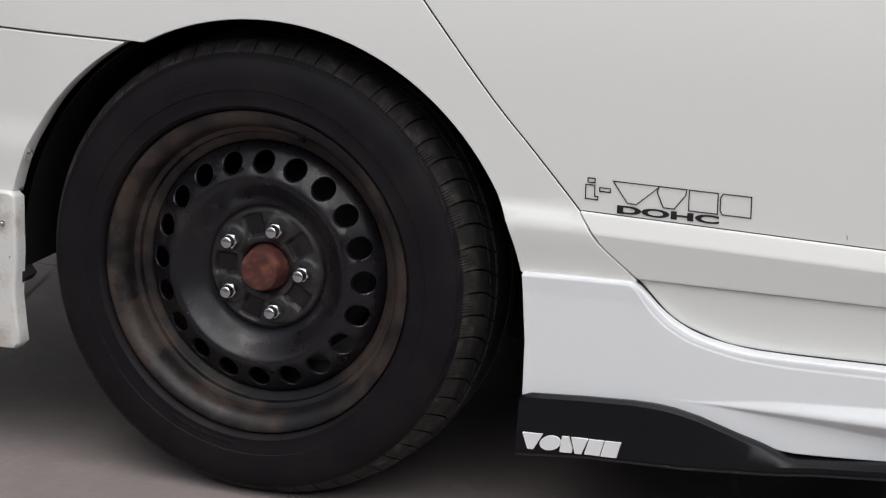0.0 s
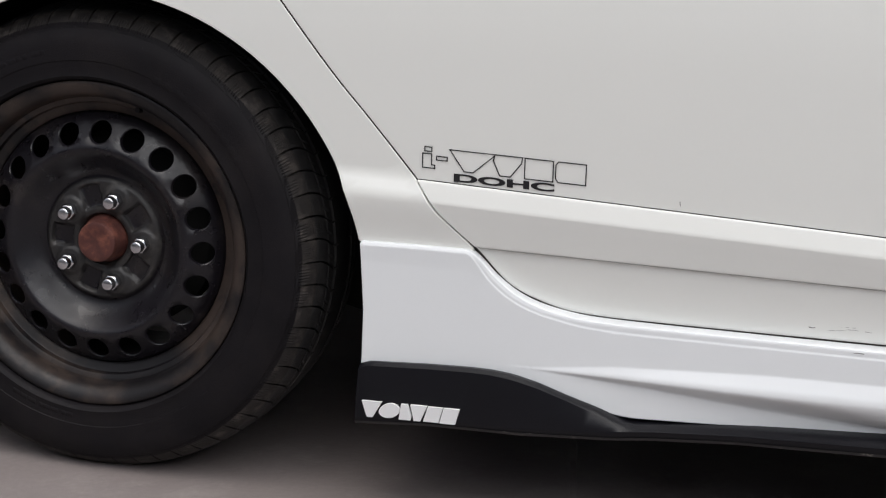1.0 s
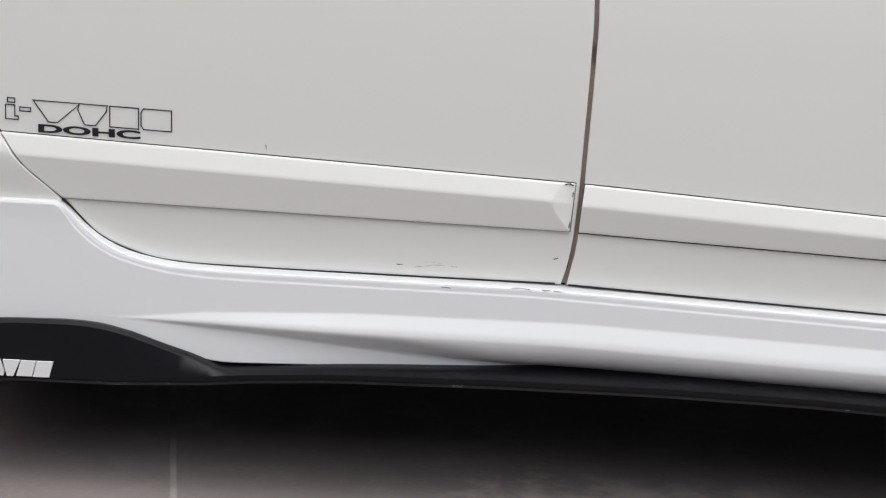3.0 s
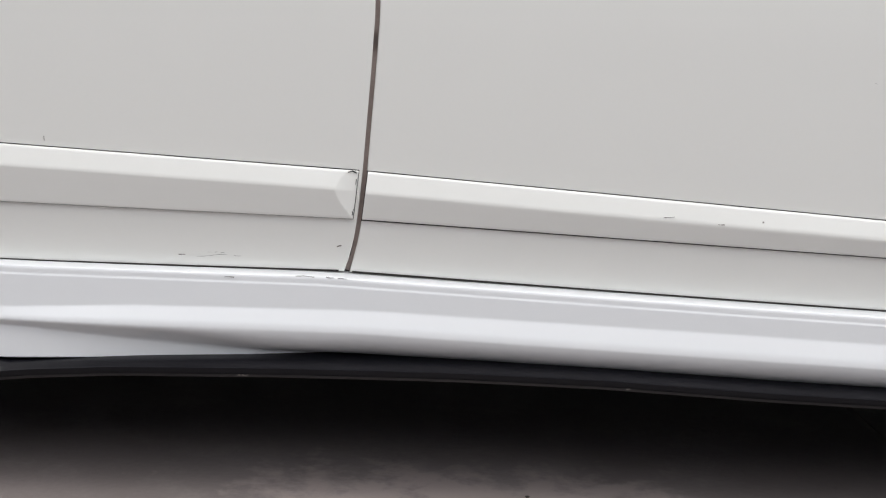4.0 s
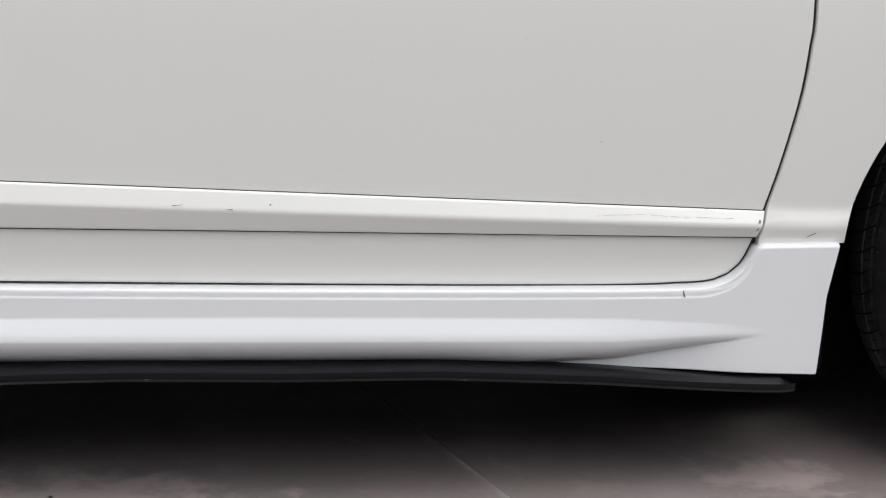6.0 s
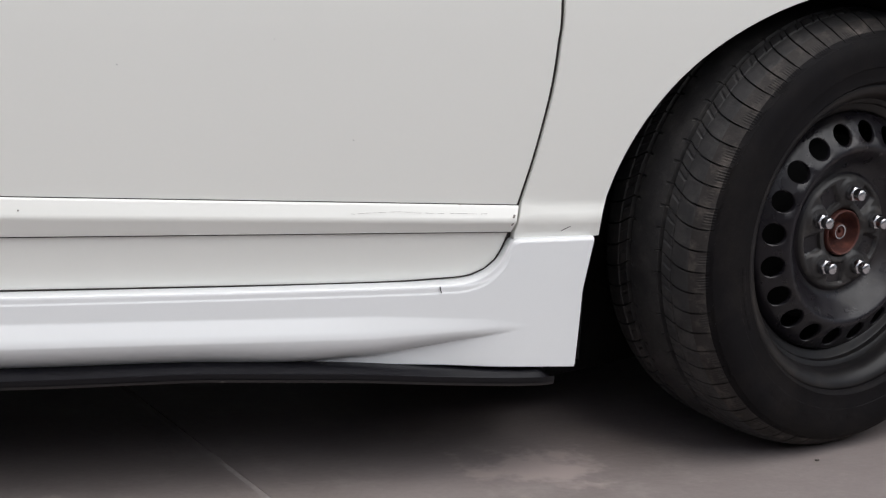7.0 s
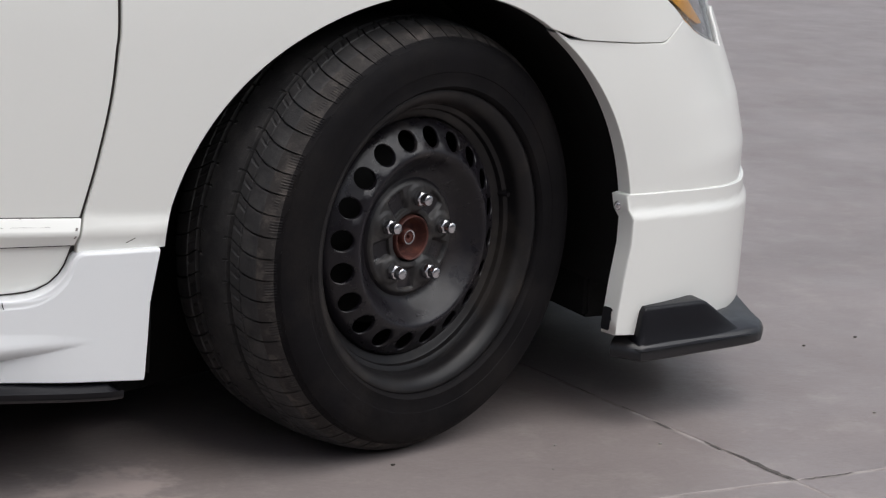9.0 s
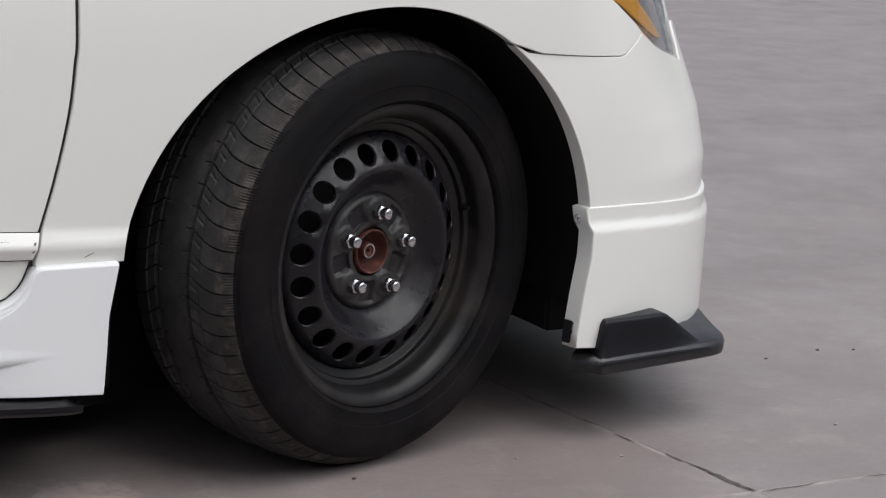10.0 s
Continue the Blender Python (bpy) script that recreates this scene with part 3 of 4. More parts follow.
def tread_bend(r, y, k, j):
    """Cross grooves that sweep over the shoulders, sipes on the next rib and fine ribs at the shoulder's edge."""
    d = abs(y - 0.083) / (1.10 if y > 0.083 else 1.0)
    da = cut = 0.0
    if r > 0.285 and d > 0.023:
        i = k % STEPS
        u = min(max((d - 0.034) / 0.052, 0.0), 1.25)
        da = (BLOCK[i] - i / STEPS) * 2 * math.pi / PITCH + 0.062 * (1 - (1 - u) ** 2)
        floor = i in (1, 2)
        if d > 0.0515:
            if floor:
                cut = 0.0050 if d < 0.086 else 0.0050 * max(0.25, 1 - (d - 0.086) / 0.014)
            elif d > 0.080 and i > 3:
                cut = (0.0007 + 0.0005 * ((k // STEPS * 7) % 5) / 4) if i % 2 else 0.0
                cut *= min(1.0, (d - 0.080) / 0.006)
            elif 0.0655 < d < 0.0675 and 5 < i < 15:
                cut = 0.0012
        elif floor:
            cut = 0.0042
        elif i in (8, 9) and d > 0.036:
            cut = 0.0016
        if d > 0.106:
            cut = 0.0
    return r - cut, y, da


def build_wheel(turn):
    """A pressed steel wheel with its tyre; local y is the axle, 0 at the nuts' tips, outwards is -y."""
    disc = [(0.1700, 0.046), (0.1690, 0.034), (0.1672, 0.0265), (0.1640, 0.0215), (0.1600, 0.0180), (0.1520, 0.0128), (0.1447, 0.0080), (0.1380, 0.0036), (0.1310, -0.0006), (0.1265, -0.0028), (0.1225, -0.0030), (0.1185, -0.0006), (0.1140, 0.0038), (0.1085, 0.0102), (0.1020, 0.0176),
            (0.0950, 0.0246), (0.0880, 0.0290), (0.0845, 0.0295), (0.0815, 0.0260), (0.0790, 0.0232)] + [(0.0770 - 0.0018 * k, 0.0220) for k in range(22)] + [(0.0355, 0.0230), (0.0335, 0.0260), (0.0325, 0.0300), (0.0325, 0.066)]

    def plate(r, a):
        """The bolting face: a raised boss round each nut and a sunk pocket between two nuts."""
        if not 0.036 < r < 0.083:
            return 0.0
        w = (a + math.pi / 5) % (2 * math.pi / 5) - math.pi / 5
        boss = math.hypot(r * math.cos(w) - 0.05715, r * math.sin(w))
        lift = -0.0035 * float(1 - smoothstep(boss, 0.0150, 0.0215))
        v = (a % (2 * math.pi / 5)) - math.pi / 5
        lift += 0.0062 * float((1 - smoothstep(abs(v) * r, 0.0095 + 0.08 * (r - 0.045), 0.0150 + 0.08 * (r - 0.045))) * smoothstep(r, 0.0420, 0.0455) * (1 - smoothstep(r, 0.0710, 0.0745)))
        return lift

    # the ring that holds the twenty holes is laid out hole by hole
    bm = bmesh.new()
    holes, seg = 20, 40

    def depth(r):
        rs = [p[0] for p in disc][::-1]
        ys = [p[1] for p in disc][::-1]
        return float(np.interp(r, rs, ys))

    cell = 2 * math.pi / holes
    cache = {}

    def vert(r, a):
        key = (round(r, 5), round(a % (2 * math.pi), 5))
        if key not in cache:
            cache[key] = bm.verts.new((r * math.cos(a), depth(r), r * math.sin(a)))
        return cache[key]

    for h in range(holes):
        a0 = h * cell
        square = []
        rm, w = 0.1447, 0.0190
        for k in range(seg):
            g = 2 * math.pi * k / seg
            c, s_ = math.cos(g), math.sin(g)
            m = max(abs(c), abs(s_))
            square.append((rm + w * c / m, a0 + (cell / 2) * s_ / m))
        inner, rim_in, back = [], [], []
        for k in range(seg):
            g = 2 * math.pi * k / seg
            for lst, hr, dy in ((inner, 0.0158, 0.0), (rim_in, 0.0145, 0.0014), (back, 0.0142, 0.005)):
                r, a = rm + hr * 0.96 * math.cos(g), a0 + hr * math.sin(g) / rm
                lst.append(bm.verts.new((r * math.cos(a), depth(r) + dy, r * math.sin(a))))
        outer = [vert(r, a) for r, a in square]
        for k in range(seg):
            q = (k + 1) % seg
            for A, B in ((outer, inner), (inner, rim_in), (rim_in, back)):
                bm.faces.new((A[k], A[q], B[q], B[k]))
    for bound, prof in ((rm + w, [p for p in disc if p[0] > 0.1645][::-1]), (rm - w, [p for p in disc if p[0] < 0.1250])):
        angs = sorted({a for (r, a) in cache if abs(r - bound) < 2e-4})
        last = [cache[(round(bound, 5), a)] for a in angs]
        for r, y in prof:
            cur = [bm.verts.new((r * math.cos(a), y + plate(r, a), r * math.sin(a))) for a in angs]
            for k in range(len(angs)):
                q = (k + 1) % len(angs)
                bm.faces.new((last[k], last[q], cur[q], cur[k]))
            last = cur
    wheel = part("wheel", bm, STEEL, car, "black pressed steel wheel with twenty round holes")
    wheel.data.materials.append(HUB_DUST)
    for f in wheel.data.polygons:
        r, a = math.hypot(f.center.x, f.center.z), math.atan2(f.center.z, f.center.x)
        if r < 0.0825 and plate(r, a) < 0.0045:
            f.material_index = 1
    rim = [(0.168, 0.19), (0.168, 0.060), (0.1682, 0.036), (0.1696, 0.0300), (0.1735, 0.0272), (0.1785, 0.0258), (0.1812, 0.0240), (0.1822, 0.0205), (0.1832, 0.0175), (0.1858, 0.0160), (0.1895, 0.0148), (0.1908, 0.0120), (0.1914, 0.0060), (0.1925, -0.0010), (0.1950, -0.0070), (0.1990, -0.0118), (0.2040, -0.0154), (0.2090, -0.0176), (0.2125, -0.0180), (0.2146, -0.0168), (0.2150, -0.0142), (0.2120, -0.0125), (0.206, -0.008)]
    part("rim", lathe(rim, 128), RIM_STEEL, wheel, "dusty brown-black rim well")
    tyre = part("tyre", lathe(tyre_profile(), PITCH * STEPS, tread_bend), RUBBER, wheel, "worn black tyre with dusty brown shoulders")
    tyre.data.materials.append(DUSTY_RUBBER)
    tyre.data.materials.append(TREAD)
    for f in tyre.data.polygons:
        far = math.hypot(f.center.x, f.center.z)
        if 0.2890 < far < 0.3040 and f.center.y < 0.010:
            f.material_index = 1
        elif far > 0.3010:
            f.material_index = 2
    # brake drum or disc behind the holes
    part("brake", lathe([(0.0, 0.075), (0.128, 0.075), (0.134, 0.08), (0.134, 0.12), (0.0, 0.12)], 40), UNDER, wheel)
    # nuts
    for k in range(5):
        a = 2 * math.pi * k / 5
        nb = bmesh.new()
        prof = [(0.0, 0.0), (0.0062, 0.0002), (0.0078, 0.0014), (0.0083, 0.0032), (0.0083, 0.0125)]
        seg_ = 18
        last = None
        for r, y in prof:
            cur = [nb.verts.new((r * math.cos(2 * math.pi * i / seg_), y, r * math.sin(2 * math.pi * i / seg_))) for i in range(seg_)] if r else [nb.verts.new((0, y, 0))]
            if last:
                for i in range(seg_):
                    if len(last) == 1:
                        nb.faces.new((last[0], cur[i], cur[(i + 1) % seg_]))
                    else:
                        nb.faces.new((last[i], cur[i], cur[(i + 1) % seg_], last[(i + 1) % seg_]))
            last = cur
        hexa = []
        for r, y, six in ((0.0083, 0.0112, 0), (0.0090, 0.0116, 0), (0.0096, 0.0128, 1), (0.0100, 0.0138, 1), (0.0100, 0.0225, 1), (0.0102, 0.0236, 0), (0.0118, 0.0242, 0), (0.0120, 0.0262, 0), (0.0110, 0.0275, 0), (0.0105, 0.0430, 0)):
            ring = []
            for i in range(24):
                g = 2 * math.pi * i / 24
                q = r / (math.cos((g + math.pi / 6) % (math.pi / 3) - math.pi / 6) if six else 1.0)
                ring.append(nb.verts.new((q * math.cos(g), y, q * math.sin(g))))
            hexa.append(ring)
        for A, B in zip(hexa, hexa[1:]):
            for i in range(24):
                nb.faces.new((A[i], A[(i + 1) % 24], B[(i + 1) % 24], B[i]))
        bmesh.ops.translate(nb, verts=nb.verts[:], vec=(0.05715 * math.cos(a), -0.0050, 0.05715 * math.sin(a)))
        part("lug_nut", nb, CHROME, wheel, "chrome closed-end lug nut")
    # valve
    vb = lathe([(0.0, 0.004), (0.0035, 0.004), (0.0040, 0.007), (0.0042, 0.010), (0.0055, 0.014), (0.0060, 0.022)], 12)
    bmesh.ops.translate(vb, verts=vb.verts[:], vec=(0.186 * math.cos(turn), 0.004, 0.186 * math.sin(turn)))
    part("valve", vb, RUBBER, wheel)
    # raised marks on the sidewall, too worn to read
    rng = random.Random(11)
    for start, count, rr, tall in ((0.55, 7, 0.2470, 0.0085), (2.60, 6, 0.2470, 0.0085), (4.35, 9, 0.2440, 0.0050), (1.75, 8, 0.2310, 0.0030), (5.6, 6, 0.2560, 0.0035)):
        a = start
        for i in range(count):
            w = tall * rng.uniform(1.0, 1.9)
            mb = bmesh.new()
            cells = []
            for q, y in ((-1.0, 0.0), (-0.86, 1.0), (0.86, 1.0), (1.0, 0.0)):
                r = rr + q * tall
                y0 = -0.0266 - 0.0009 * (1 - abs(r - 0.249) / 0.03) - 0.00028 * y
                cells.append([mb.verts.new((r * math.cos(a + (g * w + 0.2 * tall * q) / rr), y0 + (0.00025 if abs(g) == 1 and y else 0.0), r * math.sin(a + (g * w + 0.2 * tall * q) / rr))) for g in (-1, -0.85, 0.85, 1)])
            for A, B in zip(cells, cells[1:]):
                for g in range(3):
                    mb.faces.new((A[g], A[g + 1], B[g + 1], B[g]))
            part("sidewall_mark", mb, RUBBER, wheel)
            a += (2 * w + tall * rng.uniform(0.5, 0.9)) / rr
    return wheel


def hub(wheel, front):
    if front:
        prof = [(0.0120, 0.0400), (0.0140, 0.0415), (0.0180, 0.0420), (0.0230, 0.0410), (0.0265, 0.0360), (0.0280, 0.0260), (0.0288, 0.0200), (0.0305, 0.0185), (0.0318, 0.0200), (0.0320, 0.0320)]
        part("hub", lathe(prof, 40), RUST, wheel, "rusted hollow hub")
        nut = [(0.0, 0.0335), (0.0028, 0.0330), (0.0034, 0.0285), (0.0078, 0.0280), (0.0084, 0.0260), (0.0104, 0.0256), (0.0114, 0.0268), (0.0120, 0.0290), (0.0122, 0.0420)]
        axle = part("axle_nut", lathe(nut, 30), RUST, wheel, "rusted axle nut with a bare bright rim")
        axle.data.materials.append(CHROME)
        for f in axle.data.polygons:
            if 0.0084 < math.hypot(f.center.x, f.center.z) < 0.0108:
                f.material_index = 1
    else:
        prof = [(0.0, 0.0020), (0.009, 0.0016), (0.017, 0.0008), (0.0232, -0.0002), (0.0256, 0.0006), (0.0270, 0.0030), (0.0276, 0.0090), (0.0300, 0.0240), (0.0325, 0.0300)]
        part("hub_cap", lathe(prof, 36), RUST, wheel, "rusted flat hub cap")


def build_wheels():
    front = build_wheel(radians(-70))
    for spin, at, isfront in ((143.5, pose(0.0, 0.039, 0.303) @ pose(0, 0, 0, -1.3), False), (84.0, pose(2.775, 0.038, 0.305) @ pose(0, 0, 0, 0, 0, 17.4), True)):
        w = front if isfront else copy_thing(front, Matrix.Identity(4))
        w.matrix_basis = BACK @ at @ pose(0, 0, 0, 0, -spin, 0)
        hub(w, isfront)
        if isfront:
            for c in w.children:
                if c.name.startswith("tyre"):
                    c.scale = (0.99, 1.0, 0.99)
                    c.material_slots[0].link = "OBJECT"
                    c.material_slots[0].material = GREY_RUBBER
                if c.name.startswith("sidewall_mark"):
                    c.material_slots[0].link = "OBJECT"
                    c.material_slots[0].material = GREY_RUBBER
                if c.name.startswith("rim"):
                    c.material_slots[0].link = "OBJECT"
                    c.material_slots[0].material = CLEAN_RIM
    far_r = copy_thing(front, Matrix.Identity(4))
    far_r.matrix_basis = BACK @ pose(0.0, 1.711, 0.303, 0, 0, 180)
    far_f = copy_thing(front, Matrix.Identity(4))
    far_f.matrix_basis = BACK @ pose(2.775, 1.71, 0.305, 0, 0, 197.4)


# ---- ends of the car ----
def build_rear_bumper():
    hoop = arch(0.020, 0.288, 0.386, 0.364, 121, 164, 20)
    upper = [(-0.85, 0.606), (-0.178, 0.599)] + hoop[1:] + [(-0.352, 0.382), (-0.85, 0.382)]
    body_part("rear_bumper", upper, lambda s, z: side_plain(s, z) + 0.006 * (1 - smoothstep(z, 0.44, 0.49)), PAINT, "white rear bumper end with chipped lip", dz=0.01, deep=0.024)
    spat = [(-0.85, 0.380), (-0.352, 0.380), (-0.346, 0.376), (-0.346, 0.30), (-0.350, 0.24), (-0.344, 0.176), (-0.352, 0.168), (-0.40, 0.165), (-0.85, 0.165)]
    body_part("rear_spat", spat, lambda s, z: 0.010 - 0.05 * max(0.2 - z, 0), DIRTY_PAINT, "chipped white lower bumper extension", dz=0.01, deep=0.022, edge=0.004)


SPOILER_TOP = [(3.054, 0.357), (3.089, 0.355), (3.158, 0.351), (3.243, 0.344), (3.323, 0.3365), (3.436, 0.3275)]


def build_front_bumper():
    hoop = front_hoop(11, 56, 24)
    end = arc_at(3.55)
    top = [(2.920, 0.5880), (2.945, 0.5860), (3.044, 0.5775), (3.108, 0.5745), (3.122, 0.5765), (3.134, 0.5825), (3.183, 0.602), (3.255, 0.576), (3.369, 0.552), (3.446, 0.537), (3.456, 0.562), (3.466, 0.588), (3.480, 0.594), (3.60, 0.585), (end, 0.56)]
    low = [(end, 0.325)] + [(a, b + 0.0015) for a, b in SPOILER_TOP[::-1]]
    body_part("front_bumper", [(arc_at(a), b) for a, b in hoop] + top + low, bumper_surf, PAINT, "white front bumper corner", dz=0.012, deep=0.024, ds=0.02)

    def spoiler(s, z):
        ridge = np.interp(s, [p[0] for p in SPOILER_TOP], [p[1] for p in SPOILER_TOP]) - 0.027
        return 0.0060 + 0.004 * smoothstep(s, 3.15, 3.42) + 0.0075 * (1 - smoothstep(z, ridge - 0.009, ridge + 0.009)) - 0.01 * max(0.26 - z, 0.0)

    back = [(3.046, 0.357), (3.051, 0.336), (3.056, 0.322), (3.0555, 0.285), (3.045, 0.230), (3.037, 0.172), (3.036, 0.152)]
    out = back + [(3.075, 0.147), (arc_at(3.30), 0.134), (end, 0.131), (end, 0.322)] + SPOILER_TOP[::-1]
    lip = body_part("front_spoiler", out, spoiler, PAINT, "white front lip spoiler with a chipped lower corner", dz=0.006, deep=0.030, ds=0.02, edge=0.002)
    # paint broken away on the rear face
    rng = random.Random(5)
    bm = bmesh.new()
    edge_a, edge_b = [], []
    for k in range(13):
        z = 0.156 + 0.034 * k / 12
        s_ = float(np.interp(z, [0.152, 0.172, 0.230], [3.036, 3.037, 3.045])) - 0.0050
        rag = rng.uniform(-0.0015, 0.0015)
        near, far = (0.0095 + rag, 0.028) if 0 < k < 12 else (0.013, 0.026)
        for lst, depth in ((edge_a, near), (edge_b, far)):
            lst.append(bm.verts.new(body_point(s_, z, spoiler(s_, z) - depth)))
    for k in range(12):
        bm.faces.new((edge_a[k], edge_a[k + 1], edge_b[k + 1], edge_b[k]))
    part("paint_chip", bm, INK, lip, "black patch of missing paint", smooth=False)


def build_splitter():
    corner = (3.074, 0.0095)
    rim_line = [(3.045, 0.050), (3.060, 0.029)] + curve_line([corner, (3.10, 0.012), (3.18, 0.025), (3.285, 0.043), (3.325, 0.056), (3.350, 0.085), (3.375, 0.15), (3.43, 0.28), (3.52, 0.50), (3.58, 0.80), (3.60, 0.95)], 0.02)
    root_line = curve_line([(3.075, 0.075), (3.09, 0.062), (3.12, 0.064), (3.20, 0.085), (3.255, 0.120), (3.285, 0.170), (3.32, 0.26), (3.40, 0.46), (3.44, 0.80), (3.45, 0.95)], 0.01)
    bm = bmesh.new()
    rings = []
    far_side = [(x, 2 * CAR_Y - y) for x, y in rim_line[::-1] if y < 0.84]
    run = rim_line + far_side
    roots = [root_line[round(i * (len(root_line) - 1) / (len(rim_line) - 1))] for i in range(len(rim_line))]
    roots += [(x, 2 * CAR_Y - y) for x, y in [q for q, p in zip(roots, rim_line) if p[1] < 0.84][::-1]]
    for i, ((x, y), (u, v)) in enumerate(zip(run, roots)):
        n = (Vector((u, v)) - Vector((x, y))).normalized()
        prof = [(x + n.x * q, y + n.y * q, z) for q, z in ((0.006, 0.109), (0.001, 0.112), (0.0, 0.122), (0.004, 0.131), (0.010, 0.1345))]
        prof += [((x + u) / 2, (y + v) / 2, 0.1365), (u, v, 0.150), (u, v, 0.112)]
        rings.append([bm.verts.new((a_ + 0.061, b_, c_ - 0.003)) for a_, b_, c_ in prof])
    for a, b in zip(rings, rings[1:]):
        for j in range(8):
            bm.faces.new((a[j], a[(j + 1) % 8], b[(j + 1) % 8], b[j]))
    bm.faces.new(rings[0]), bm.faces.new(rings[-1])
    spl = car_part("splitter", bm, SPLITTER_PLASTIC, "satin black front splitter")
    # end plate: a rounded upstand that flows into the ledge
    fin = bmesh.new()
    rows_ = []
    for x in np.concatenate([np.linspace(3.062, 3.092, 16), np.linspace(3.10, 3.19, 6), np.linspace(3.195, 3.288, 14)]):
        base = 0.127
        high = float(np.interp(x, [3.062, 3.066, 3.071, 3.076, 3.081, 3.190, 3.202, 3.212, 3.282, 3.288], [0.128, 0.132, 0.158, 0.181, 0.1880, 0.1865, 0.1845, 0.1785, 0.1295, 0.1275]))
        y = float(np.interp(x, [3.075, 3.18, 3.285], [0.008, 0.025, 0.043])) + 0.008
        h = high - base
        prof = [(-0.010, 0.0), (-0.006, 0.02 * h), (-0.002, 0.06 * h), (0.000, 0.13 * h), (0.005, 0.60 * h), (0.0080, 0.90 * h), (0.0092, 0.96 * h), (0.0120, 0.995 * h), (0.016, h), (0.050, h), (0.060, 0.0)]
        rows_.append([fin.verts.new((x + 0.068, y + q, base + z - 0.003)) for q, z in prof])
    for a, b in zip(rows_, rows_[1:]):
        for k in range(len(a) - 1):
            fin.faces.new((a[k], a[k + 1], b[k + 1], b[k]))
    fin.faces.new(rows_[0]), fin.faces.new(rows_[-1][::-1])
    part("end_fin", fin, PLASTIC, spl, "raised black end plate")



def build_headlamp():
    line = [(3.081, 0.664), (3.127, 0.637), (3.184, 0.6075), (3.255, 0.581), (3.369, 0.557), (3.442, 0.542)]
    outline = line + [(3.450, 0.562), (3.462, 0.594), (3.480, 0.606), (3.52, 0.66), (3.42, 0.70), (3.20, 0.715), (3.04, 0.69)]
    lamp = body_part("headlamp", outline, lambda s, z: bumper_surf(s, z) - 0.022, LAMP_SILVER, "clear headlamp with an amber corner reflector", deep=0.05)
    amber = [(3.100, 0.6605), (3.165, 0.628), (3.230, 0.602), (3.300, 0.5845), (3.349, 0.580), (3.317, 0.594), (3.250, 0.620), (3.197, 0.642), (3.150, 0.690), (3.07, 0.69)]
    panel("amber_reflector", amber, lambda s, z: bumper_surf(s, z) - 0.012, AMBER, lamp, "amber side reflector", dz=0.008, deep=0.008)
    panel("lens", outline, lambda s, z: bumper_surf(s, z) - 0.002, lens_glass, lamp, "clear lens", deep=0.004)


